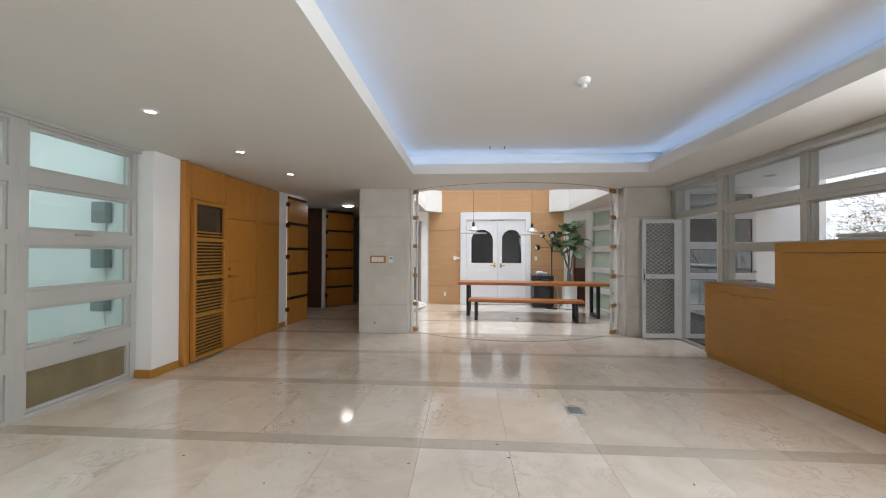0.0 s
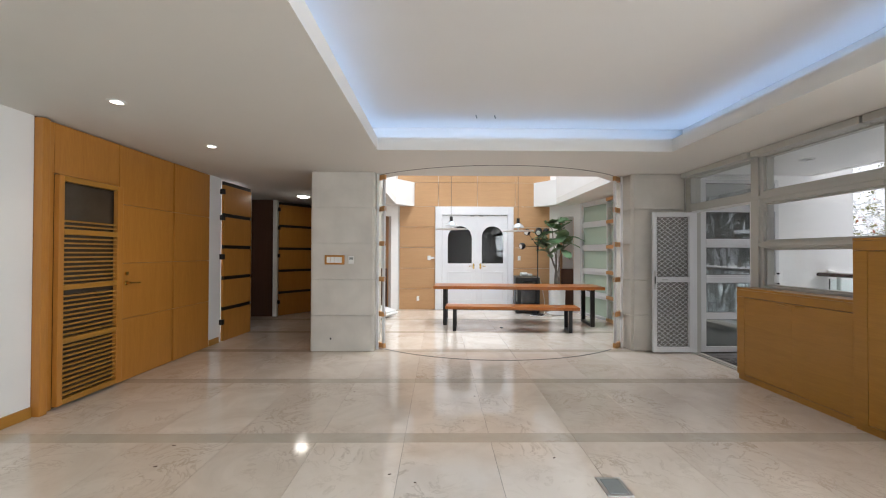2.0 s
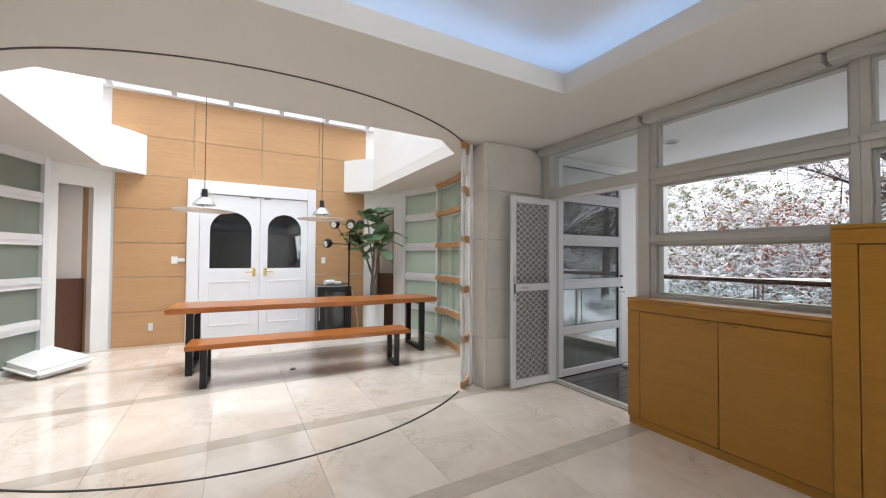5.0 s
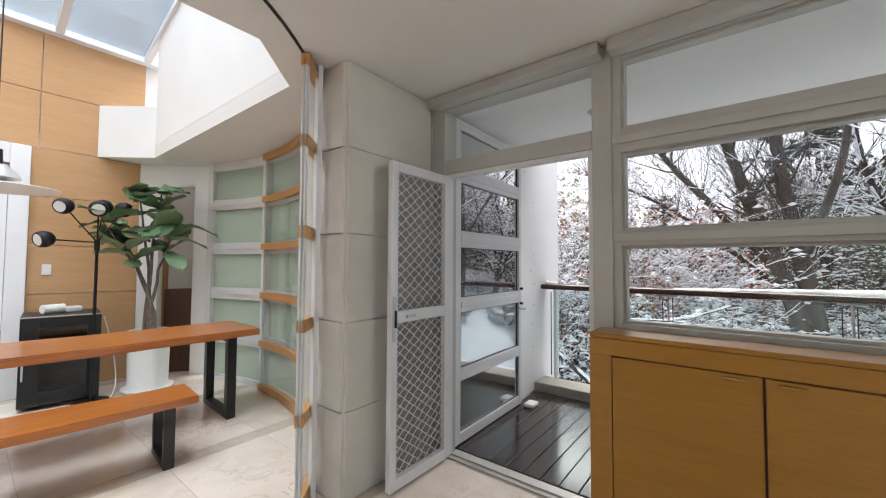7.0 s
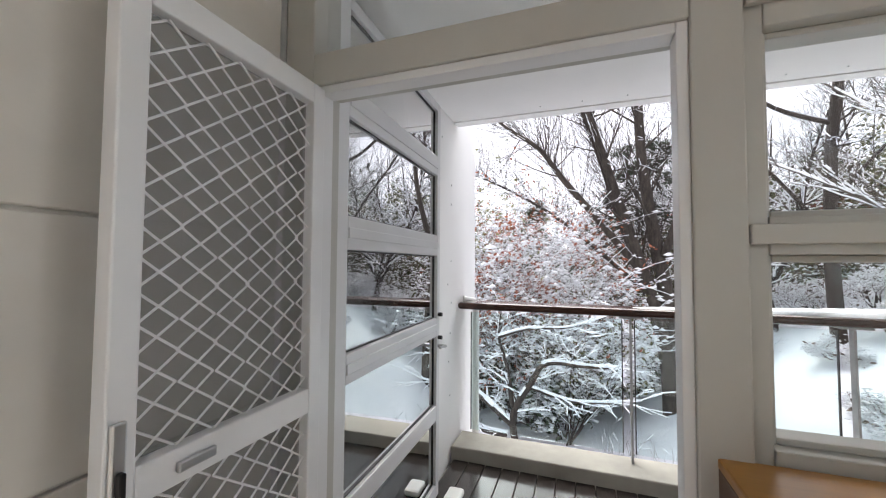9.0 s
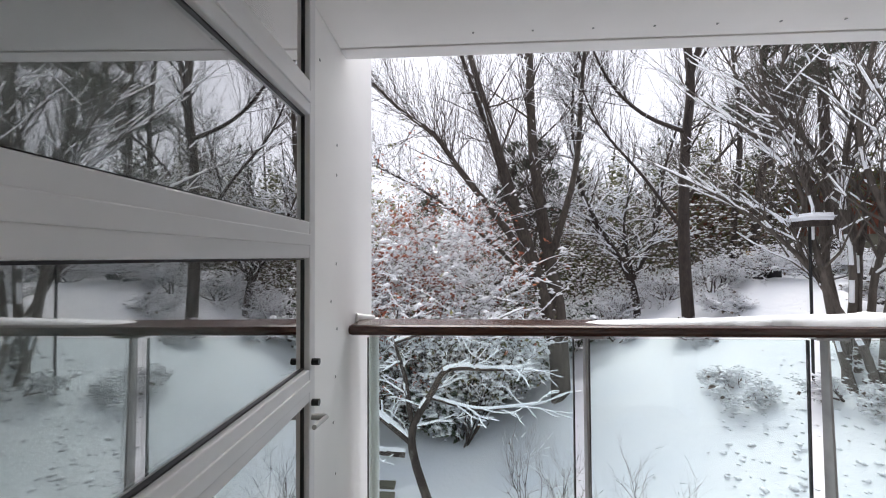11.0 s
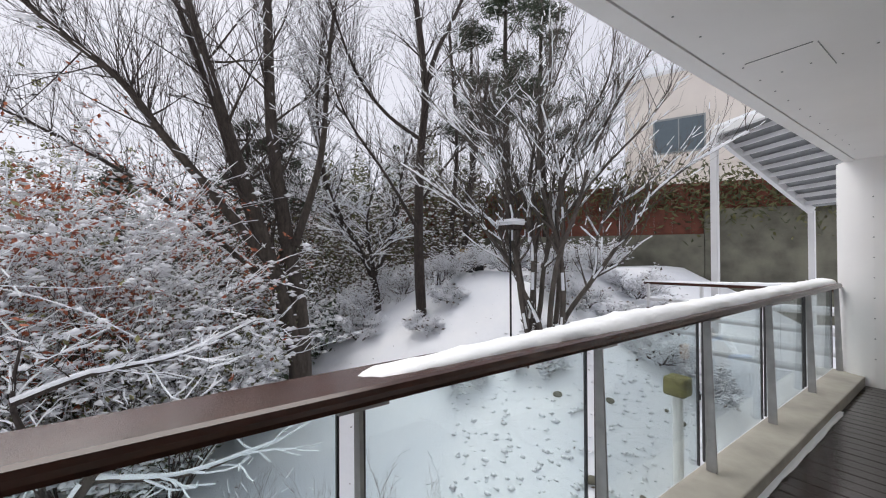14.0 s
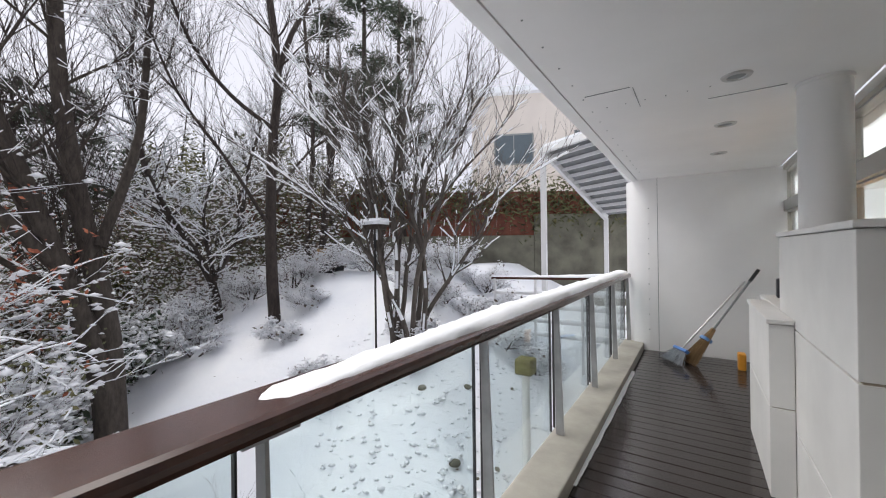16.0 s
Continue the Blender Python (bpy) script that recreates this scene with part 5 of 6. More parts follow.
class Wood:
    """Collects round segments of a tree and turns them into meshes at once."""
    def __init__(self, seed):
        self.rnd = random.Random(seed)
        self.big, self.fine, self.snow = [], [], []
        self.laden = 1.0

    def seg(self, a, b, ra, rb, snow):
        (self.big if ra > 0.02 else self.fine).append((*a, *b, ra, rb))
        d = b - a
        if snow and d.length > 1e-4:
            flat = 1 - abs(d.z) / d.length
            if ra > 0.012:
                dice = 0.5 + 0.75 * noise.noise((a + b) * 0.9)
            else:
                dice = self.rnd.random()
            steep = flat <= 0.2
            if dice < snow * ((0.35 + flat) if not steep else 0.36 * snow) and (not steep or ra > 0.02):
                up = Vector((-0.45, 0.8, 0.3)) if steep else Vector((0, 0, 1))
                k = min(0.8, 0.5 + 0.004 / ra) if not steep else 0.36
                o = up * ((0.75 if not steep else 0.7) * ra + 0.005) * (0.5 + 0.5 * self.laden)
                j = 1 + 0.5 * noise.noise((a + b) * 2.3)
                e = d * 0.08
                self.snow.append((*(a + o - e), *(b + o + e), (ra * k + 0.006) * j * self.laden, (rb * k + 0.005) * j * self.laden))

    def path(self, pts, r0, r1, snow, sub=3, kids=None):
        """A limb through the given points, with side branches from kids(f, place, way)."""
        pts = [Vector(p) for p in pts]
        out = []
        for i in range(len(pts) - 1):
            p0, p1, p2, p3 = pts[max(0, i - 1)], pts[i], pts[i + 1], pts[min(len(pts) - 1, i + 2)]
            for s in range(sub):
                t = s / sub
                out.append(0.5 * ((2 * p1) + (p2 - p0) * t + (2 * p0 - 5 * p1 + 4 * p2 - p3) * t * t + (3 * p1 - p0 - 3 * p2 + p3) * t ** 3))
        out.append(pts[-1])
        n = len(out) - 1
        for i in range(n):
            f0, f1 = i / n, (i + 1) / n
            a, b = out[i], out[i + 1]
            self.seg(a, b + (b - a) * 0.04, r0 + (r1 - r0) * f0, r0 + (r1 - r0) * f1, snow)
            if kids:
                kids(f1, b, (b - a).normalized(), r0 + (r1 - r0) * f1)

    def grow(self, p, d, length, r, depth, snow, lift=0.15, wiggle=0.22, kids=3):
        n = 4 if depth > 1 else 3
        d = d.normalized()
        for i in range(n):
            w = wiggle
            d = (d + Vector((self.rnd.uniform(-w, w), self.rnd.uniform(-w, w), self.rnd.uniform(-w, w) + lift * 0.3))).normalized()
            q = p + d * (length / n)
            ra, rb = r * (1 - 0.75 * i / n), r * (1 - 0.75 * (i + 1) / n)
            self.seg(p, q, ra, rb, snow)
            p = q
            if depth > 0:
                for k in range(kids if i else 1):
                    if self.rnd.random() < 0.8:
                        sd = Vector((self.rnd.gauss(0, 1), self.rnd.gauss(0, 1), self.rnd.gauss(0, 0.6))).normalized()
                        nd = (d * 0.75 + sd * 0.65 + Vector((0, 0, lift))).normalized()
                        self.grow(p, nd, length * self.rnd.uniform(0.4, 0.65), rb * 0.62 + 0.001, depth - 1, snow, lift, wiggle, kids)

    def spray(self, p, d, length, r, snow):
        """A long fine twig that sweeps upward, with short alternate side shoots."""
        n = 6
        for i in range(n):
            d = (d + Vector((self.rnd.uniform(-0.12, 0.12), self.rnd.uniform(-0.12, 0.12), self.rnd.uniform(-0.06, 0.16)))).normalized()
            q = p + d * (length / n)
            k = r * (1 - 0.7 * i / n)
            self.seg(p, q, k, k * 0.85, snow)
            p = q
            if i:
                sd = Vector((self.rnd.gauss(0, 1), self.rnd.gauss(0, 1), self.rnd.gauss(0.2, 0.5))).normalized()
                e = (d * 0.9 + sd * 0.55).normalized()
                m = p + e * length * self.rnd.uniform(0.10, 0.2)
                self.seg(p, m, k * 0.7, k * 0.5, snow * 0.6)
                e = (e + Vector((self.rnd.uniform(-0.2, 0.2), self.rnd.uniform(-0.2, 0.2), 0.12))).normalized()
                self.seg(m, m + e * length * self.rnd.uniform(0.1, 0.2), k * 0.5, k * 0.35, 0)

    @staticmethod
    def mesh(segs, sides, material):
        s = np.array(segs, dtype=np.float64).reshape(-1, 8)
        a, b, ra, rb = s[:, 0:3], s[:, 3:6], s[:, 6], s[:, 7]
        d = b - a
        d /= np.linalg.norm(d, axis=1, keepdims=True) + 1e-9
        ref = np.where(np.abs(d[:, 2:3]) > 0.9, np.array([[1.0, 0, 0]]), np.array([[0, 0, 1.0]]))
        u = np.cross(d, ref)
        u /= np.linalg.norm(u, axis=1, keepdims=True) + 1e-9
        w = np.cross(d, u)
        ang = np.arange(sides) * 2 * np.pi / sides
        ring = u[:, None, :] * np.cos(ang)[None, :, None] + w[:, None, :] * np.sin(ang)[None, :, None]
        va = a[:, None, :] + ring * ra[:, None, None]
        vb = b[:, None, :] + ring * rb[:, None, None]
        verts = np.concatenate([va, vb], axis=1).reshape(-1, 3)
        k = np.arange(sides)
        quad = np.stack([k, (k + 1) % sides, sides + (k + 1) % sides, sides + k], axis=1)
        faces = (quad[None] + (np.arange(len(s)) * 2 * sides)[:, None, None]).reshape(-1, 4)
        me = bpy.data.meshes.new("limbs")
        me.from_pydata(verts.tolist(), [], faces.tolist())
        me.materials.append(material)
        me.shade_smooth()
        return me

    def place(self, name, label, bark_mat, category="tree", group="garden trees"):
        t = thing(name, label, category, group)
        for part_name, segs, sides, material in (("trunk", self.big, 8, bark_mat), ("twig_growth", self.fine, 3, bark_mat if bark_mat is not M_BARK else M_TWIG), ("snow", self.snow, 5, M_SNOW)):
            if segs:
                o = new(part_name, self.mesh(segs, sides, material))
                o.parent = t
                if part_name != "trunk" or category != "tree":
                    o["kind"] = "stuff"
        return t


def side_twigs(w, rate, length, depth, snow, lift=0.1, from_f=0.25, thick=0.45, kids=2, wiggle=0.22):
    def kids_fn(f, p, d, r):
        if f < from_f:
            return
        for i in range(rate):
            if w.rnd.random() < 0.85:
                sd = Vector((w.rnd.gauss(0, 1), w.rnd.gauss(0, 1), w.rnd.gauss(0, 0.5))).normalized()
                nd = (d * 0.6 + sd * 0.8 + Vector((0, 0, lift))).normalized()
                w.grow(p, nd, length * w.rnd.uniform(0.5, 1.1), min(r * thick, 0.03), depth, snow, lift, wiggle, kids)
    return kids_fn


def fans(w, base, rate, length, r, snow, from_f=0.35, up=0.35):
    """Side branches from base, and long fine twigs besides."""
    def kids_fn(f, p, d, rad):
        base(f, p, d, rad)
        if f < from_f:
            return
        for i in range(rate):
            sd = Vector((w.rnd.gauss(0, 1), w.rnd.gauss(0, 1), w.rnd.gauss(0, 0.4))).normalized()
            w.spray(p, (d * 0.8 + sd * 0.7 + Vector((0, 0, up))).normalized(), length * w.rnd.uniform(0.5, 1.2), r, snow)
    return kids_fn


def at(px_dir, dist, z, eye=(4.24, 5.85)):
    """A place at that compass angle and distance from the rail."""
    return Vector((eye[0] + dist * math.cos(radians(px_dir)), eye[1] + dist * math.sin(radians(px_dir)), z))


def bearing_pts(list_, dist, yaw=-13.3, eye=(4.24, 5.85, 1.433)):
    """Limb points from (side, up) slopes seen from the rail at one depth."""
    c, s = math.cos(radians(yaw)), math.sin(radians(yaw))
    out = []
    for a, b, dd in list_:
        k = dist + dd
        out.append(Vector((eye[0] + k * (c + s * a), eye[1] + k * (s - c * a), eye[2] + k * b)))
    return out


# tall pair of leaning trunks
w = Wood(1)
tw = fans(w, side_twigs(w, 2, 2.2, 2, 0.22, 0.12, 0.38, 0.3, 2, 0.15), 10, 2.1, 0.008, 0.03, 0.3)
for pts, r0, r1 in (
    ([(0.012, -0.40, 0), (0.0, -0.22, 0), (-0.055, 0.0, -0.1), (-0.12, 0.22, -0.2), (-0.20, 0.50, -0.3), (-0.30, 0.85, -0.4)], 0.19, 0.05),
    ([(0.02, -0.41, 0.1), (0.012, -0.15, 0.1), (-0.02, 0.06, 0.1), (-0.05, 0.30, 0.0), (-0.06, 0.62, 0.0), (-0.09, 0.95, 0.1)], 0.20, 0.06),
    ([(0.0, -0.15, 0), (-0.09, 0.08, 0.2), (-0.16, 0.32, 0.3), (-0.26, 0.62, 0.4), (-0.36, 0.95, 0.4)], 0.11, 0.03),
    ([(-0.03, -0.05, 0), (-0.14, 0.10, -0.4), (-0.26, 0.26, -0.8), (-0.33, 0.36, -1.0), (-0.45, 0.46, -1.3), (-0.58, 0.60, -1.6)], 0.10, 0.025),
    ([(-0.01, -0.10, 0), (-0.12, 0.0, 0.4), (-0.28, 0.14, 0.8), (-0.44, 0.24, 1.2), (-0.56, 0.30, 1.4)], 0.07, 0.015),
    ([(0.0, 0.02, 0), (0.06, 0.24, 0.4), (0.08, 0.5, 0.6), (0.12, 0.8, 0.6)], 0.09, 0.03),
):
    w.path(bearing_pts(pts, 10.0), r0 * 1.15, r1, 0.5, 4, tw)
w.place("tree", "tall bare grey-brown tree with two leaning trunks, dusted with snow", M_BARK)

# straight dark trunk that forks high up
w = Wood(2)
tw = fans(w, side_twigs(w, 2, 1.9, 2, 0.2, 0.1, 0.4, 0.3, 2, 0.18), 8, 1.8, 0.007, 0.03, 0.35)
for pts, r0, r1 in (
    ([(0.318, -0.26, 0), (0.305, 0.0, 0), (0.31, 0.25, 0), (0.325, 0.45, 0), (0.29, 0.75, 0), (0.27, 1.0, 0)], 0.16, 0.06),
    ([(0.32, 0.42, 0), (0.36, 0.55, 0), (0.44, 0.72, 0.2), (0.50, 0.95, 0.3)], 0.09, 0.03),
    ([(0.32, 0.30, 0), (0.22, 0.36, -0.3), (0.14, 0.46, -0.6), (0.08, 0.62, -0.9)], 0.06, 0.02),
    ([(0.312, 0.05, 0), (0.22, 0.20, -0.4), (0.12, 0.34, -0.7), (0.06, 0.5, -1.0)], 0.05, 0.015),
    ([(0.30, 0.12, 0), (0.40, 0.26, 0.3), (0.5, 0.34, 0.6)], 0.05, 0.015),
):
    w.path(bearing_pts(pts, 10.6), r0, r1, 0.35, 4, tw)
w.place("tree", "bare tree with a straight wet black trunk, forked high up", M_BARK_BLACK)

# snow-laden vase of many stems
w = Wood(3)
tw = fans(w, side_twigs(w, 1, 1.3, 1, 0.9, 0.5, 0.35, 0.55, 2, 0.28), 2, 1.3, 0.008, 0.5, 0.4, 0.6)
w.laden = 1.3
base = Vector((9.75, -0.15, -0.95))
rn = random.Random(33)


def stem(p, dx, dy, h, r, n=8):
    """A wavy stem that leans out by (dx, dy) over the height h."""
    a0, a1 = rn.uniform(0, 6.28), rn.uniform(0, 6.28)
    pts = []
    for k in range(n + 1):
        f = k / n
        wob = 0.17 * math.sin(f * 9 + a0), 0.17 * math.sin(f * 8 + a1)
        pts.append(p + Vector((dx * f ** 2.0 + wob[0] * f ** 0.6 + rn.uniform(-0.05, 0.05), dy * f ** 2.0 + wob[1] * f ** 0.6 + rn.uniform(-0.05, 0.05), h * f)))
    w.path(pts, r, r * 0.2, 0.95, 3, tw)
    return pts


for i, (ax, ay, h) in enumerate(((-1.9, -1.7, 5.6), (-1.3, -1.5, 6.3), (-0.9, -0.6, 6.6), (-0.2, -0.7, 6.8), (0.3, 0.2, 6.8), (0.9, 0.8, 6.4), (1.4, 1.5, 5.8), (-2.4, -2.3, 4.6), (0.5, 1.4, 6.2), (1.9, 2.4, 4.4))):
    o = Vector((0.30 * math.cos(i * 2.4), 0.30 * math.sin(i * 2.4), 0))
    pts = stem(base + o, ax, ay, h, 0.062)
    stem(pts[3], ax * 0.5 + rn.uniform(-0.5, 0.5), ay * 0.5 + rn.uniform(-0.5, 0.5), h * 0.5, 0.036, 6)
w.place("tree", "grey many-stemmed tree heavily laden with snow", M_BARK_PALE)

# crooked leaning tree in the middle
w = Wood(5)
tw = fans(w, side_twigs(w, 3, 1.2, 2, 0.8, 0.15, 0.2), 3, 1.3, 0.007, 0.4, 0.3)
w.laden = 1.5
for pts, r0, r1 in (
    ([(0.20, -0.21, 0), (0.185, -0.06, 0), (0.11, 0.08, 0), (0.07, 0.18, 0), (0.05, 0.34, 0), (0.06, 0.5, 0)], 0.13, 0.03),
    ([(0.185, -0.06, 0), (0.24, 0.06, 0), (0.26, 0.2, 0), (0.3, 0.34, 0)], 0.09, 0.02),
    ([(0.11, 0.08, 0), (0.02, 0.14, 0.2), (-0.02, 0.16, 0.3)], 0.06, 0.02),
    ([(0.19, -0.05, 0), (0.17, 0.08, 0.4), (0.20, 0.22, 0.5)], 0.06, 0.02),
):
    w.path(bearing_pts(pts, 12.5), r0, r1, 0.85, 4, tw)
w.place("tree", "crooked dark tree with thick snow on its limbs", M_BARK_BLACK)

# two trunks by the upper wall, one wrapped in straw
w = Wood(6)
tw = side_twigs(w, 2, 1.3, 2, 0.5, 0.1, 0.4)
w.path(bearing_pts([(0.40, -0.06, 0), (0.405, 0.1, 0), (0.42, 0.3, 0), (0.40, 0.6, 0)], 13.5), 0.11, 0.05, 0.6, 4, tw)
w.path(bearing_pts([(0.435, -0.10, -0.3), (0.445, 0.05, -0.3), (0.47, 0.25, -0.3), (0.52, 0.5, -0.3)], 13.5), 0.15, 0.06, 0.7, 4, tw)
w.place("tree", "pair of dark trunks beside the garden wall, one wrapped", M_BARK_BLACK)
p0, p1 = bearing_pts([(0.4385, -0.02, -0.3), (0.4405, 0.012, -0.3)], 13.5)
tagged(part("trunk_wrap", cyl(p0, p1, 0.17, 0.165, 14), plain("straw_wrap", (0.42, 0.30, 0.16), 0.9, var=0.3, scale=30)), "straw band wrapped round a trunk", "straw wrap")

# low fruit tree under the balcony with thick snow
w = Wood(7)
tw = side_twigs(w, 1, 0.6, 1, 1.0, 0.1, 0.2, 0.3)
w.laden = 1.3
for pts, r0, r1 in (
    ([(-0.36, -0.75, 0), (-0.42, -0.55, 0), (-0.35, -0.40, 0.1), (-0.30, -0.33, 0.2), (-0.18, -0.32, 0.3), (-0.08, -0.31, 0.4)], 0.09, 0.02),
    ([(-0.42, -0.56, 0), (-0.55, -0.48, 0), (-0.70, -0.40, 0), (-0.9, -0.36, -0.1)], 0.075, 0.025),
    ([(-0.44, -0.60, 0), (-0.58, -0.60, -0.2), (-0.72, -0.52, -0.4), (-0.9, -0.52, -0.5)], 0.07, 0.02),
    ([(-0.42, -0.5, 0), (-0.44, -0.36, 0.2), (-0.47, -0.26, 0.3), (-0.46, -0.16, 0.4)], 0.055, 0.012),
    ([(-0.35, -0.42, 0.1), (-0.22, -0.44, 0), (-0.10, -0.42, 0), (-0.02, -0.40, 0)], 0.035, 0.01),
    ([(-0.47, -0.26, 0.3), (-0.36, -0.22, 0.4), (-0.22, -0.20, 0.6), (-0.08, -0.14, 0.8)], 0.04, 0.01),
):
    w.path(bearing_pts(pts, 5.2), r0 * 0.85, r1, 1.0, 5, tw)
w.place("tree", "low crooked fruit tree with thick snow on dark limbs", M_BARK_BLACK)

# thin saplings in the snow
w = Wood(8)
for x, y in ((9.6, 4.4), (9.0, 3.6), (10.4, 4.9)):
    for k in range(4):
        w.grow(Vector((x, y, ground_z(x, y) - 0.05)), Vector((w.rnd.uniform(-0.6, 0.6), w.rnd.uniform(-0.6, 0.6), 1)), 1.0, 0.012, 2, 0.25, 0.2)
w.place("sapling", "thin bare saplings standing in the snow", M_TWIG, "sapling", "")


# ---- shrubs and leaves ----
def leaf_mat(name, a, b):
    m, nt, bs = mat(name)
    g = nt.nodes.new("ShaderNodeNewGeometry")
    nt.links.new(ramp(nt, g.outputs["Random Per Island"], [(0.0, a), (1.0, b)]), bs.inputs["Base Color"])
    bs.inputs["Roughness"].default_value = 0.7
    return m


M_LEAF_RED = leaf_mat("russet_leaves", (0.22, 0.05, 0.025), (0.46, 0.16, 0.08))
M_LEAF_OLIVE = leaf_mat("olive_leaves", (0.05, 0.06, 0.025), (0.16, 0.15, 0.06))
M_LEAF_DARK = leaf_mat("evergreen_leaves", (0.015, 0.03, 0.015), (0.06, 0.08, 0.045))
M_LEAF_GOLD = leaf_mat("bamboo_leaves", (0.14, 0.15, 0.05), (0.34, 0.32, 0.14))
M_LEAF_BROWN = leaf_mat("dry_brush", (0.06, 0.045, 0.035), (0.17, 0.13, 0.10))
M_SNOW_FLAKE = plain("snow_clump", (0.86, 0.87, 0.90), 0.8, var=0.05)


def leaves(points, size, material, flat, seed, aspect=0.5):
    """Small leaf-shaped quads at points; flat 1 lays them level."""
    rs = np.random.RandomState(seed)
    p = np.array([tuple(q) for q in points], dtype=np.float64)
    n = len(p)
    u = rs.normal(size=(n, 3))
    u[:, 2] *= (1 - flat)
    u /= np.linalg.norm(u, axis=1, keepdims=True)
    v = rs.normal(size=(n, 3))
    v[:, 2] *= (1 - flat)
    v -= u * np.sum(u * v, axis=1, keepdims=True)
    v /= np.linalg.norm(v, axis=1, keepdims=True)
    s = size * rs.uniform(0.5, 1.3, (n, 1))
    quad = np.stack([p - u * s, p - v * s * aspect, p + u * s, p + v * s * aspect], axis=1).reshape(-1, 3)
    me = bpy.data.meshes.new("leaves")
    me.from_pydata(quad.tolist(), [], np.arange(4 * n).reshape(-1, 4).tolist())
    me.materials.append(material)
    return me


def clumps(points, size, seed):
    """Flattened little lumps of snow."""
    rs = np.random.RandomState(seed)
    p = np.array([tuple(q) for q in points], dtype=np.float64)
    n = len(p)
    oct_v = np.array([(1, 0, 0), (0.3, 0.95, 0), (-0.8, 0.6, 0), (-0.8, -0.6, 0), (0.3, -0.95, 0), (0, 0, 0.55), (0, 0, -0.25)])
    f = np.array([(0, 1, 5), (1, 2, 5), (2, 3, 5), (3, 4, 5), (4, 0, 5), (1, 0, 6), (2, 1, 6), (3, 2, 6), (4, 3, 6), (0, 4, 6)])
    sc = size * rs.uniform(0.4, 1.5, (n, 1, 1)) * rs.uniform(0.6, 1.4, (n, 1, 3))
    v = (oct_v[None] * sc + p[:, None]).reshape(-1, 3)
    fa = (f[None] + (np.arange(n) * 7)[:, None, None]).reshape(-1, 3)
    me = bpy.data.meshes.new("clumps")
    me.from_pydata(v.tolist(), [], fa.tolist())
    me.materials.append(M_SNOW_FLAKE)
    me.shade_smooth()
    return me


def shrub(x, y, h, r, leaf, n_leaf, seed, label, stems=9, depth=2, snow=0.9, leaf_size=0.05, n_snow=600, lump=0.062, base=None, name="shrub", group="snowy shrubs"):
    w = Wood(seed)
    z = ground_z(x, y) if base is None else base
    for k in range(stems):
        a = w.rnd.uniform(0, 6.28)
        s = w.rnd.uniform(0.1, 0.9) * r / h * 1.3
        w.grow(Vector((x + 0.15 * math.cos(a), y + 0.15 * math.sin(a), z)), Vector((s * math.cos(a), s * math.sin(a), 1)), h * w.rnd.uniform(0.75, 1.1), 0.022, depth, snow, 0.1, 0.25, 3)
    t = w.place(name, label, M_TWIG, "shrub", group)
    ends = [Vector(q[3:6]) for q in w.fine]
    if ends:
        if n_leaf:
            leafy = [q for q in ends if noise.noise(q * 0.9) > 0.1] if leaf is M_LEAF_RED else ends
            pts = [w.rnd.choice(leafy or ends) + Vector((w.rnd.gauss(0, 0.07), w.rnd.gauss(0, 0.07), w.rnd.gauss(0, 0.06))) for i in range(n_leaf)]
            o = new("leaves", leaves(pts, leaf_size, leaf, 0.2, seed)); o.parent = t; o["kind"] = "stuff"
        if n_snow:
            pts = [w.rnd.choice(ends) + Vector((w.rnd.gauss(0, 0.05), w.rnd.gauss(0, 0.05), 0.02 + w.rnd.gauss(0, 0.03))) for i in range(int(n_snow * 0.5))]
            o = new("snow_clumps", clumps(pts, lump, seed)); o.parent = t; o["kind"] = "stuff"
    return t


rn = random.Random(77)
# russet maples and shrubs down the slope
for i, (d, dist, h, r, lf, nl) in enumerate(((21, 9.5, 4.2, 1.6, M_LEAF_RED, 1300), (15, 10.5, 4.6, 1.9, M_LEAF_RED, 1500), (9, 9.5, 4.0, 1.7, M_LEAF_RED, 900), (4, 11.5, 4.4, 1.8, M_LEAF_RED, 1100), (27, 9.0, 3.9, 1.6, M_LEAF_OLIVE, 900), (-2, 13.5, 4.6, 1.8, M_LEAF_RED, 900), (1, 8.6, 2.4, 1.4, M_LEAF_OLIVE, 700), (33, 10, 4.4, 1.8, M_LEAF_GOLD, 1000))):
    p = at(d, dist, 0)
    shrub(p.x, p.y, h, r, lf, int(nl * 1.8), 100 + i, "snow-laden shrub with a few russet leaves" if lf is M_LEAF_RED else "snow-laden shrub with green leaves", n_snow=2600, stems=11)
# bamboo beyond
for i, (d, dist) in enumerate(((24, 14), (20, 15.5), (17, 17), (29, 13), (13, 18), (35, 13))):
    p = at(d, dist, 0)
    shrub(p.x, p.y, 5.6, 1.2, M_LEAF_GOLD, 5200, 140 + i, "tall thin bamboo with yellow-green leaves", stems=8, depth=1, snow=0.2, leaf_size=0.05, n_snow=250, name="bamboo", group="bamboo stand")
# evergreen undergrowth round the leaning trunks
for i, (d, dist, h) in enumerate(((-5, 11.3, 1.3), (1, 9.6, 1.1), (-9, 11.6, 1.2), (6, 9.4, 1.1), (-16, 12.2, 1.0), (-2, 11.2, 1.5), (22, 9.2, 1.5))):
    p = at(d, dist, 0)
    shrub(p.x, p.y, h, 1.3, M_LEAF_DARK, 900, 160 + i, "dark evergreen undergrowth dusted with snow", stems=12, depth=2, leaf_size=0.08, n_snow=2600)
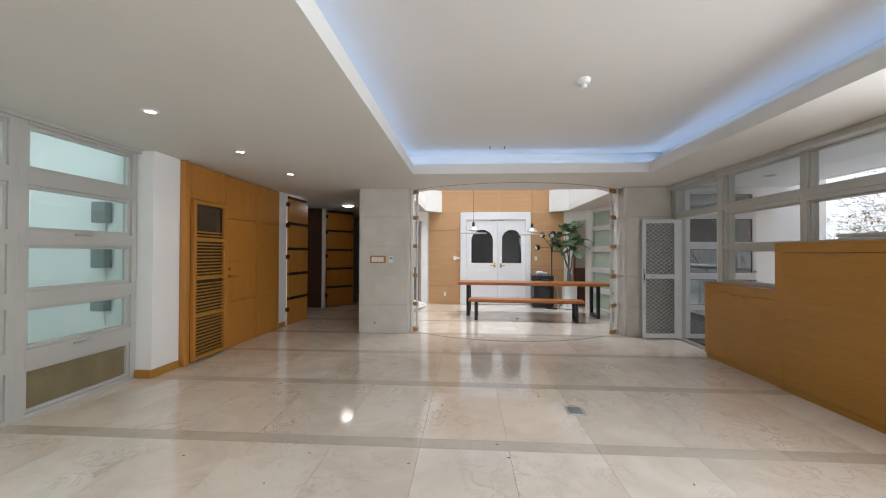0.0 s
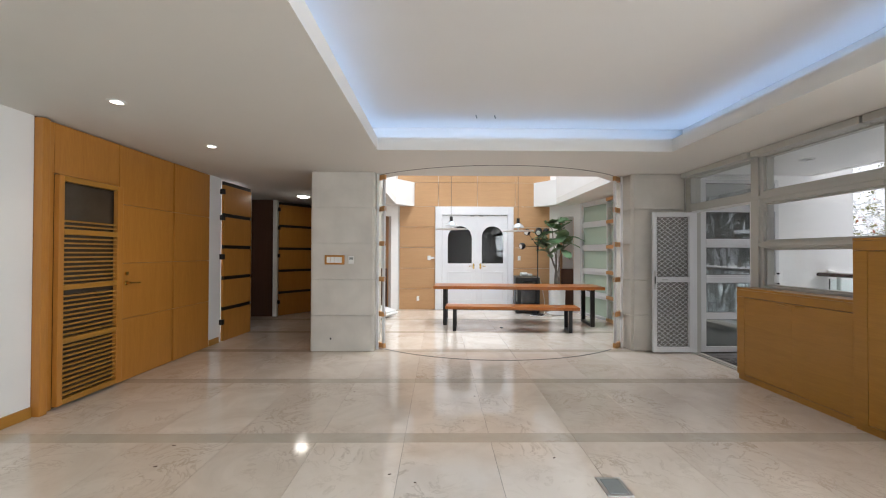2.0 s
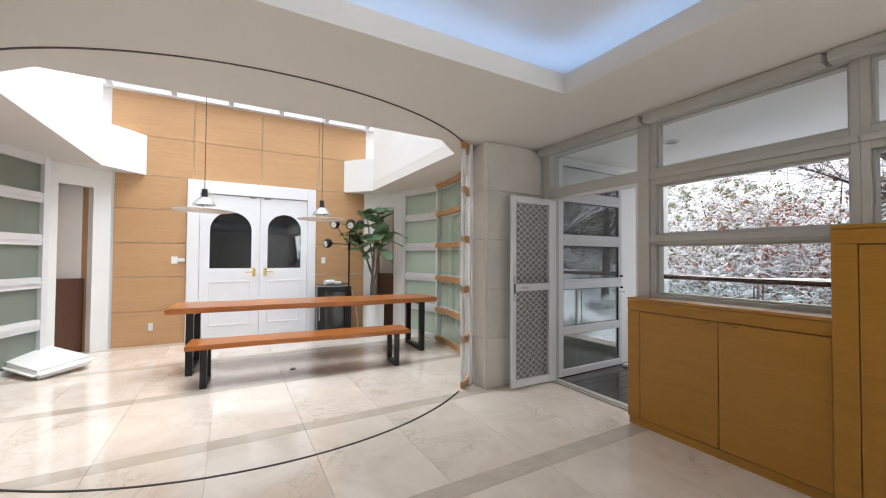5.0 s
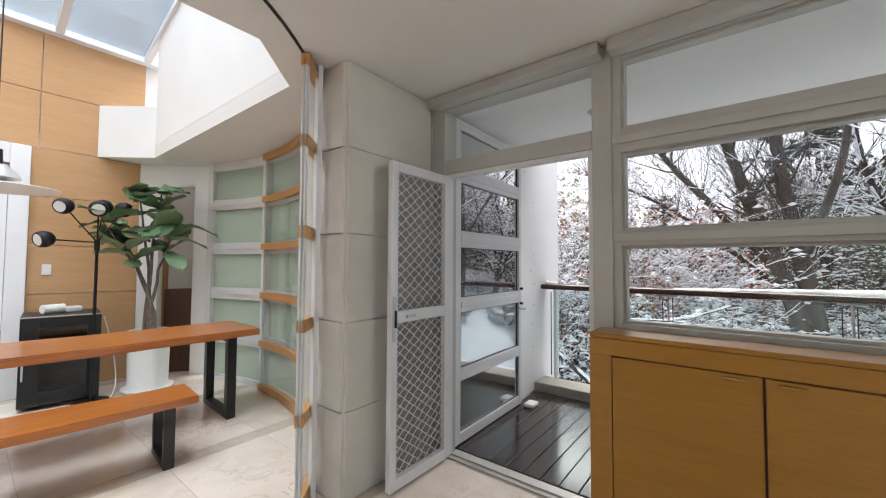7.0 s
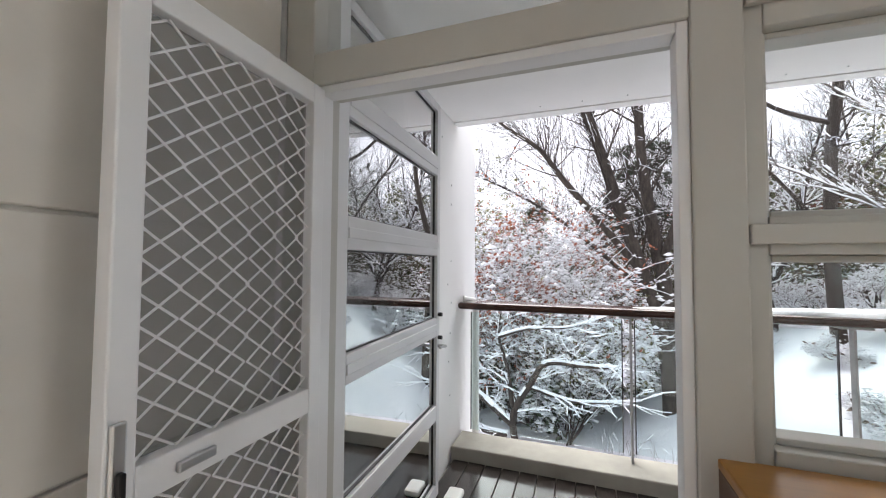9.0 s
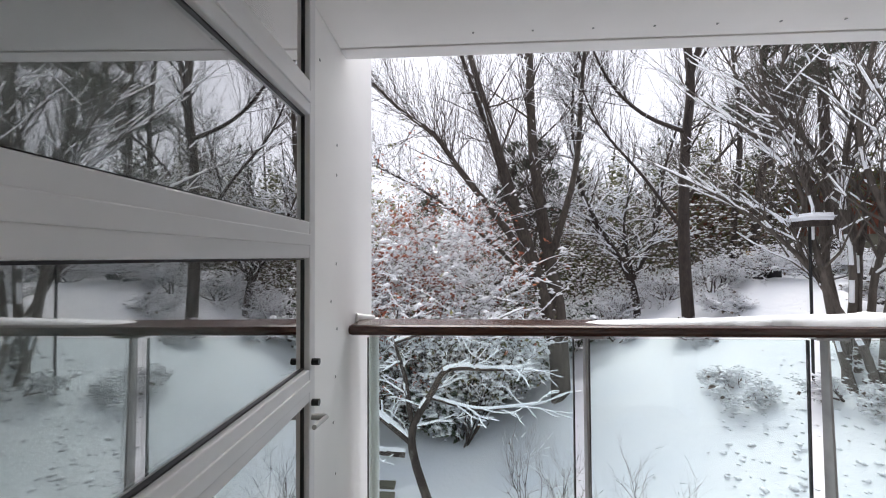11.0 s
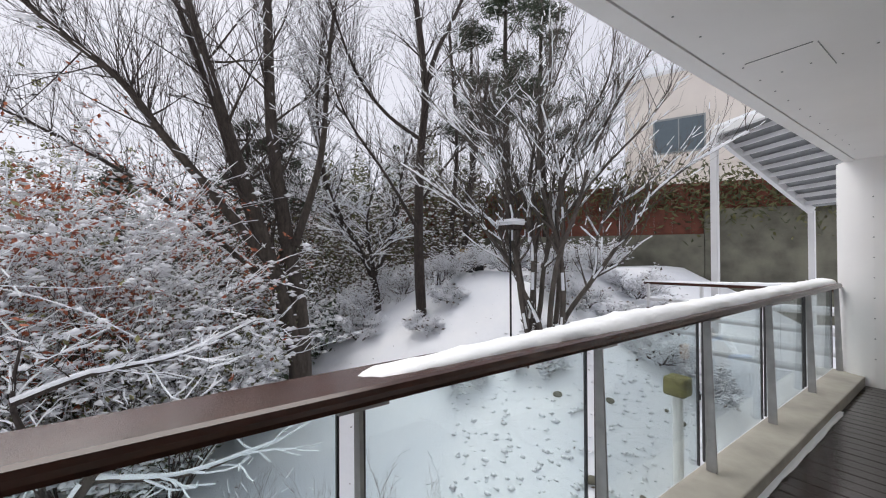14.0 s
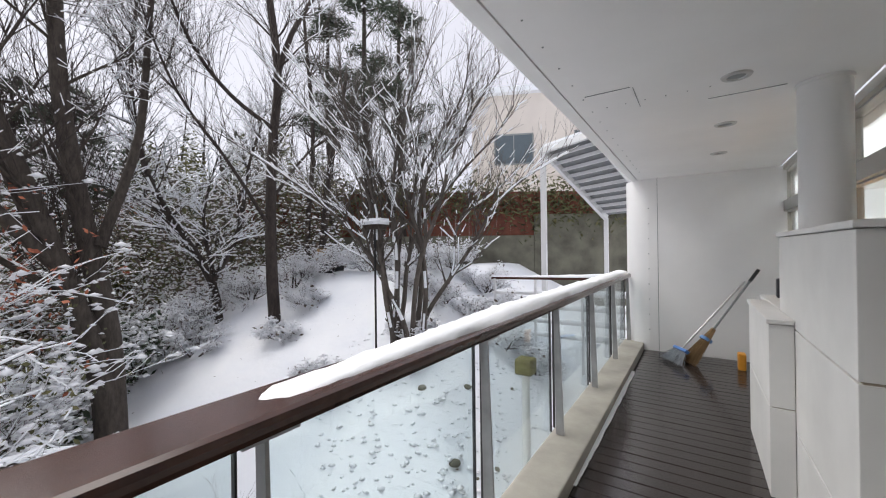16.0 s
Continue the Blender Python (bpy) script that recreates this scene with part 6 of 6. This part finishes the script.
# thin bare brush on the bank
for i, (d, dist, h) in enumerate(((-19, 12.5, 1.3), (-24, 12.8, 1.0), (-28, 13.0, 0.9), (-33, 12.5, 0.9), (-38, 12.5, 0.8), (-43, 12.0, 0.8), (-47, 12.5, 0.9), (-52, 12.0, 0.8), (-56, 12.5, 0.9), (-60, 12.0, 0.8), (-64, 11.0, 0.8), (-48, 10.0, 0.55), (-53, 9.8, 0.6), (-58, 10.0, 0.6), (-62, 9.4, 0.6), (-66, 9.0, 0.6), (-50, 11.0, 0.7), (-36, 8.0, 0.5), (-31, 10.3, 0.45), (-46, 7.7, 0.4), (-48, 8.4, 0.45), (-22, 11.6, 0.7), (-34, 11.4, 0.6))):
    p = at(d, dist, 0)
    shrub(p.x, p.y, h * 0.7, 1.3, M_LEAF_BROWN, 60, 190 + i, "low leafless brush covered in snow", stems=13, depth=2, snow=1.0, n_snow=2600, lump=0.03, group="snowy brush")

# ---- woods behind, one piece of stuff each ----
w = Wood(300)
for i in range(75):
    d, dist = w.rnd.uniform(-45, 26), w.rnd.uniform(18, 38)
    p = at(d, dist, 0)
    if d < -38 and dist > 15:
        continue
    p.z = ground_z(p.x, p.y) - 0.2
    h = w.rnd.uniform(4.5, 9)
    top = p + Vector((w.rnd.uniform(-1, 1), w.rnd.uniform(-1, 1), h))
    mid = (p + top) / 2 + Vector((w.rnd.uniform(-0.5, 0.5), w.rnd.uniform(-0.5, 0.5), 0))
    w.path([p, mid, top], w.rnd.uniform(0.07, 0.16), 0.02, 0.08, 3, side_twigs(w, 2, 1.9, 1, 0.12, 0.15, 0.25, 0.4, 3))
t = w.place("far_trees", "bare winter woods behind the garden", M_BARK, "woods", "")
t["kind"] = "stuff"
for o in t.children:
    o["kind"] = "stuff"

rs = np.random.RandomState(5)


def brush_bank(name, label, d0, d1, r0, r1, z0, z1, n, size, material, snow_n, seed):
    rs = np.random.RandomState(seed)
    dd, rr = rs.uniform(d0, d1, n), rs.uniform(r0, r1, n)
    lump = 0.5 + 0.5 * np.sin(dd * 0.9 + seed) * np.sin(dd * 0.37 + 2 * seed)
    zz = z0 + (z1 - z0) * rs.uniform(0, 1, n) ** 1.3 * (0.45 + 0.55 * lump)
    x = 4.24 + rr * np.cos(np.radians(dd))
    y = 5.85 + rr * np.sin(np.radians(dd))
    g = np.array([ground_z(a, b) for a, b in zip(x, y)])
    pts = np.stack([x, y, g + zz], axis=1)
    ob = tagged(new(name, leaves(pts, size, material, 0.1, seed, 0.35)), label, "brush", kind="stuff")
    if snow_n:
        k = rs.choice(n, snow_n)
        sob = tagged(new(name + "_snow", clumps(pts[k] + np.array([0, 0, 0.05]), size * 0.6, seed)), "snow caught in the brush", "snow", kind="stuff")
    return ob


brush_bank("bank_brush", "olive and brown brush behind the garden", -40, 30, 15, 24, 0.0, 6.0, 30000, 0.12, M_LEAF_OLIVE, 14000, 21)
brush_bank("dry_bank_brush", "dry brown brush behind the garden", -40, 30, 13, 22, 0.0, 4.6, 30000, 0.09, M_LEAF_BROWN, 16000, 22)
brush_bank("slope_greenery", "olive undergrowth behind the russet shrubs", 3, 32, 10.5, 13.5, 0.0, 3.0, 11000, 0.09, M_LEAF_OLIVE, 1500, 24)
brush_bank("far_evergreens", "dark evergreen woods on the far hill", -40, 26, 26, 44, 0.0, 8.0, 26000, 0.28, M_LEAF_DARK, 11000, 23)

# snowy hill far beyond the garden
m_, nt_, b_ = mat("wooded_snow_hill")
v_ = coords(nt_, kind="Object")
nt_.links.new(mixc(nt_, 0.5, ramp(nt_, noise_tex(nt_, v_, 0.35, 8, 0.75), [(0.44, (0.10, 0.10, 0.11)), (0.58, (0.82, 0.84, 0.88))]), ramp(nt_, noise_tex(nt_, v_, 0.05, 4), [(0.4, (0.30, 0.31, 0.33)), (0.6, (0.85, 0.87, 0.90))])), b_.inputs["Base Color"])
b_.inputs["Roughness"].default_value = 0.9
verts, faces = [], []
NA, NR = 60, 14
for i in range(NA + 1):
    az = radians(12 + 78 * i / NA)
    for k in range(NR + 1):
        f = k / NR
        d = 130 + 120 * f
        x, y = d * math.cos(az), d * math.sin(az)
        h = 19 * math.sin(math.pi * 0.5 * f) * (0.8 + 0.25 * noise.noise(Vector((x * 0.012, y * 0.012, 0)))) + 1.2 * noise.noise(Vector((x * 0.09, y * 0.09, 1)))
        verts.append((x, y, -3.6 + h))
for i in range(NA):
    for k in range(NR):
        q = i * (NR + 1) + k
        faces.append((q, q + NR + 1, q + NR + 2, q + 1))
me = bpy.data.meshes.new("hill")
me.from_pydata(verts, [], faces)
me.materials.append(m_)
me.shade_smooth()
tagged(new("backdrop", me), "snow covered wooded hill in the far distance", "hill", kind="structure")

# pines standing above the shrubs
for i, (d, dist, z0, z1, r) in enumerate(((-12, 17, 4.0, 6.2, 1.6), (-8, 19, 3.5, 6.8, 1.6), (-44, 15, 5.5, 9.5, 1.9), (-49, 17, 5.0, 10.0, 2.0), (-39, 17, 5.0, 9.0, 1.7), (5, 18, 3.0, 5.5, 1.5))):
    w = Wood(400 + i)
    p = at(d, dist, 0)
    p.z = ground_z(p.x, p.y)
    w.path([p, p + Vector((0.2, 0.1, (z1 + 1) * 0.6)), p + Vector((0, 0.2, z1 + 1.5))], 0.17, 0.04, 0.3, 4)
    pts = []
    for k in range(26):
        f = w.rnd.random()
        a = w.rnd.uniform(0, 6.28)
        L = r * (1 - 0.6 * f) * w.rnd.uniform(0.5, 1.1)
        s = p + Vector((0.1, 0.1, z0 + (z1 - z0 + 1.5) * f))
        e = s + Vector((L * math.cos(a), L * math.sin(a), w.rnd.uniform(-0.1, 0.5)))
        w.seg(s, e, 0.03, 0.012, 0.7)
        for j in range(240):
            q = s.lerp(e, w.rnd.uniform(0.3, 1.05))
            pts.append(q + Vector((w.rnd.gauss(0, 0.2), w.rnd.gauss(0, 0.2), w.rnd.gauss(0.06, 0.10))))
    t = w.place("pine_tree", "dark green pine with snow on its boughs", M_BARK_BLACK, "tree", "pines")
    o = new("needles", leaves(pts, 0.15, M_LEAF_DARK, 0.3, 400 + i, 0.12)); o.parent = t
    o = new("snow_clumps", clumps(w.rnd.sample(pts, 150), 0.07, i)); o.parent = t

# ---- garden wall, house, canopy ----
def wall_frame(d, dist, half, z0, z1, thick=0.25):
    c = at(d, dist, 0, (4.8, 5.87))
    return pose(c.x, c.y, 0, 0, 0, d - 90)


WALL_AT = wall_frame(-56, 16.5, 9, 0, 4)
gw = thing("garden_wall", "weathered concrete wall topped with a rusty red fence", "garden wall", kind="structure", at=WALL_AT)
M_MOSS = plain("mossy_concrete", (0.15, 0.145, 0.11), 0.9, var=0.5, scale=1.2, bumps=0.4)
M_RUST = plain("rusty_red_boards", (0.16, 0.05, 0.03), 0.8, var=0.4, scale=2.5, bumps=0.3)
for i in range(7):
    part("wall_panel", boxes((-11 + i * 3.0, -0.12, -1.0, -11 + i * 3.0 + 2.985, 0.12, 2.1 + 0.9 * (i > 4)), bev=0.01), M_MOSS, gw)
for i in range(30):
    part("board", boxes((-9 + i * 0.6, 0.0, 2.1, -9 + i * 0.6 + 0.59, 0.06, 4.0), bev=0.006), M_RUST, gw)
rs = np.random.RandomState(8)
pts = [WALL_AT @ Vector((rs.uniform(-8, 9), rs.uniform(-0.5, 0.5), 4.0 + rs.normal(0, 0.45) - 0.9 * abs(rs.normal(0, 0.7)))) for i in range(9000)]
tagged(new("hedge", leaves(pts, 0.13, M_LEAF_OLIVE, 0.2, 8, 0.3)), "unkempt green hedge hanging over the wall", "hedge", kind="stuff")

HOUSE_AT = wall_frame(-66, 25, 9, 0, 4)
hs = thing("house", "white two-storey neighbouring house with dark windows", "house", at=HOUSE_AT)
M_HOUSE = plain("cream_render", (0.72, 0.66, 0.60), 0.8, var=0.06, scale=0.8, bumps=0.1)
part("wall", boxes((-2.3, 0, 0, 14, 8, 11.5)), M_HOUSE, hs)
part("roof", boxes((-2.7, -0.5, 11.5, 14.4, 8.4, 11.9), bev=0.03), M_SNOW, hs, "snow covered flat roof")
part("ledge", boxes((-2.4, -0.15, 6.2, 14.1, 0.0, 6.45), bev=0.02), M_HOUSE, hs)
for x in (0.4, 5.4):
    wn = part("window", boxes((x - 1.2, -0.05, 7.0, x + 1.2, 0.02, 8.9)), M_GREY, hs)
    part("window_frame", boxes((x - 1.25, -0.09, 6.95, x + 1.25, -0.05, 7.05), (x - 1.25, -0.09, 8.85, x + 1.25, -0.05, 8.95), (x - 1.25, -0.09, 7.05, x - 1.17, -0.05, 8.85), (x + 1.17, -0.09, 7.05, x + 1.25, -0.05, 8.85), (x - 0.03, -0.09, 7.05, x + 0.03, -0.05, 8.85)), M_GREY, wn)
    part("pane", boxes((x - 1.17, -0.07, 7.05, x + 1.17, -0.055, 8.85)), plain("dark_pane", (0.10, 0.13, 0.15), 0.08), wn)

cn = thing("canopy", "white steel stair canopy with snow on its roof", "canopy")
a, b = Vector((8.43, -4.7, 4.28)), Vector((7.2, -6.95, 2.45))
sx = Vector((-1.9, 1.0, 0)).normalized() * 1.7


def bar(pa, pb, w, h, name, parent, material=M_ALU_WHITE):
    pa, pb = Vector(pa), Vector(pb)
    bm = bmesh.new(); box(bm, -w / 2, -h / 2, -(pb - pa).length, w / 2, h / 2, 0)
    bm.transform(look(pa, pb))
    return part(name, bm, material, parent)


part("post", boxes((8.36, -4.77, -0.5, 8.50, -4.63, 4.28), bev=0.006), M_ALU_WHITE, cn)
part("post", boxes((7.14, -7.01, -0.5, 7.26, -6.89, 2.45), bev=0.006), M_ALU_WHITE, cn)
bar(a, b, 0.12, 0.16, "beam", cn)
bar(a + sx, b + sx, 0.12, 0.16, "beam", cn)
bar(a, a + sx, 0.12, 0.16, "beam", cn)
for i in range(1, 11):
    p = a.lerp(b, i / 11)
    bar(p, p + sx, 0.05, 0.09, "purlin", cn)
bm = bmesh.new()
q = [a + Vector((0, 0, 0.10)), b + Vector((0, 0, 0.10)), b + sx + Vector((0, 0, 0.10)), a + sx + Vector((0, 0, 0.10))]
vs = [bm.verts.new(v) for v in q] + [bm.verts.new(v + Vector((0, 0, 0.07))) for v in q]
for f in ((0, 1, 2, 3), (4, 5, 6, 7), (0, 1, 5, 4), (1, 2, 6, 5), (2, 3, 7, 6), (3, 0, 4, 7)):
    bm.faces.new([vs[i] for i in f])
# sheet below the snow, its grey paints the shade on the glass underside
bm2 = bmesh.new()
vs = [bm2.verts.new(v + Vector((0, 0, -0.015))) for v in q] + [bm2.verts.new(v + Vector((0, 0, -0.005))) for v in q]
for f in ((0, 1, 2, 3), (4, 5, 6, 7), (0, 1, 5, 4), (1, 2, 6, 5), (2, 3, 7, 6), (3, 0, 4, 7)):
    bm2.faces.new([vs[i] for i in f])
part("roof_sheet", bm2, plain("shade_grey_roof_sheet", (0.28, 0.29, 0.30), 0.5, var=0.15), cn, "roof underside, greyed to stand for shade below the snow")
part("roof_snow", bm, M_SNOW, cn, "snow lying on the glass roof")

sr = thing("stair_railing", "brown stair railing with snow on each bar", "railing")
for i, z in enumerate((0.70, 0.30, -0.05, -0.40, -0.75)):
    bar((9.6, -3.75, z), (5.9, -3.4, z + 0.1), 0.10 if i == 0 else 0.06, 0.06, "bar", sr, M_RAIL if i == 0 else M_ALU_WHITE)
    snow_ridge("bar_snow", [(9.6 - 0.1 * k, -3.75 + 0.0095 * k, z + 0.03 + 0.0027 * k) for k in range(38)], 0.10, 0.09, "", sr)
for x in (9.5, 8.3, 7.1):
    part("post", boxes((x - 0.03, -3.75 + (9.6 - x) * 0.095, -1.5, x + 0.03, -3.69 + (9.6 - x) * 0.095, 0.70)), M_ALU_WHITE, sr)

bfd = thing("bird_feeder", "small bird feeder on a thin post, capped with snow", "bird feeder", at=(9.92, 0.56, 0))
part("pole", cyl((0, 0, -1.4), (0, 0, 1.95), 0.02), M_BLACK, bfd)
part("tray", boxes((-0.2, -0.12, 1.90, 0.2, 0.12, 1.99), bev=0.01), M_BARK_BLACK, bfd)
bm = bmesh.new(); box(bm, -0.28, -0.2, 1.99, 0.28, 0.2, 2.10)
bmesh.ops.bevel(bm, geom=list(bm.edges), offset=0.05, segments=3, affect="EDGES")
part("snow_cap", bm, M_SNOW, bfd, smooth=True)
tagged(part("planter_box", boxes((13.9, -2.2, 0.80, 14.5, -1.7, 1.12), bev=0.02), M_BLACK_PLASTIC), "black box half sunk in the snow", "box")
gp = thing("bollard", "white pipe post with a mossy yellow-green cap", "bollard", at=(6.62, 1.35, 0))
part("pipe", cyl((0, 0, -2.6), (0, 0, -0.05), 0.05, seg=18), M_WHITE, gp)
part("cap", boxes((-0.11, -0.11, -0.06, 0.11, 0.11, 0.14), bev=0.03), plain("mossy_cap", (0.22, 0.20, 0.08), 0.9, var=0.4, scale=9), gp, "mossy stone cap")

# stone steps and rocks that break the snow
rn = random.Random(5)
st = thing("garden_steps", "dark stone garden steps under the trees", "steps")
for i in range(7):
    x, y = 9.0 + i * 0.35, 7.3 + i * 0.05
    z = ground_z(x, y)
    part("step", boxes((x - 0.10, y - 0.32, z - 0.08, x + 0.10, y + 0.32, z + 0.05), bev=0.015), M_MOSS, st)
for i in range(10):
    d, dist = rn.uniform(-68, -48), rn.uniform(5.2, 8.0)
    p = at(d, dist, 0)
    bm = bmesh.new(); bmesh.ops.create_icosphere(bm, subdivisions=2, radius=rn.uniform(0.03, 0.10))
    for v in bm.verts:
        v.co *= 1 + 0.35 * noise.noise(v.co * 6 + Vector((i, 0, 0)))
        v.co.z *= 0.5
    bm.transform(pose(p.x, p.y, ground_z(p.x, p.y) - 0.02, 0, 0, rn.uniform(0, 180)))
    tagged(part("rock", bm, M_MOSS, smooth=True), "dark rock poking out of the snow", "rock", "rocks in the snow")

lit = []
rn = random.Random(15)
for i in range(280):
    p = at(rn.uniform(-70, 5), rn.uniform(4.5, 11), 0)
    if p.x > 6.2:
        lit.append((p.x, p.y, ground_z(p.x, p.y) + 0.012))
tagged(new("leaf_litter", leaves(lit, 0.025, M_LEAF_BROWN, 0.85, 15)), "scattered dead leaves on the snow", "leaf litter", kind="stuff")


lumps = []
for i in range(600):
    p = at(rn.uniform(-66, -34), 4.6 + 4.2 * rn.random(), 0)
    if p.x > 6.3:
        lumps.append((p.x, p.y, ground_z(p.x, p.y) + 0.004))
tagged(new("snow_lumps", clumps(lumps, 0.04, 31)), "lumpy snow over low plants on the slope", "snow", kind="stuff")
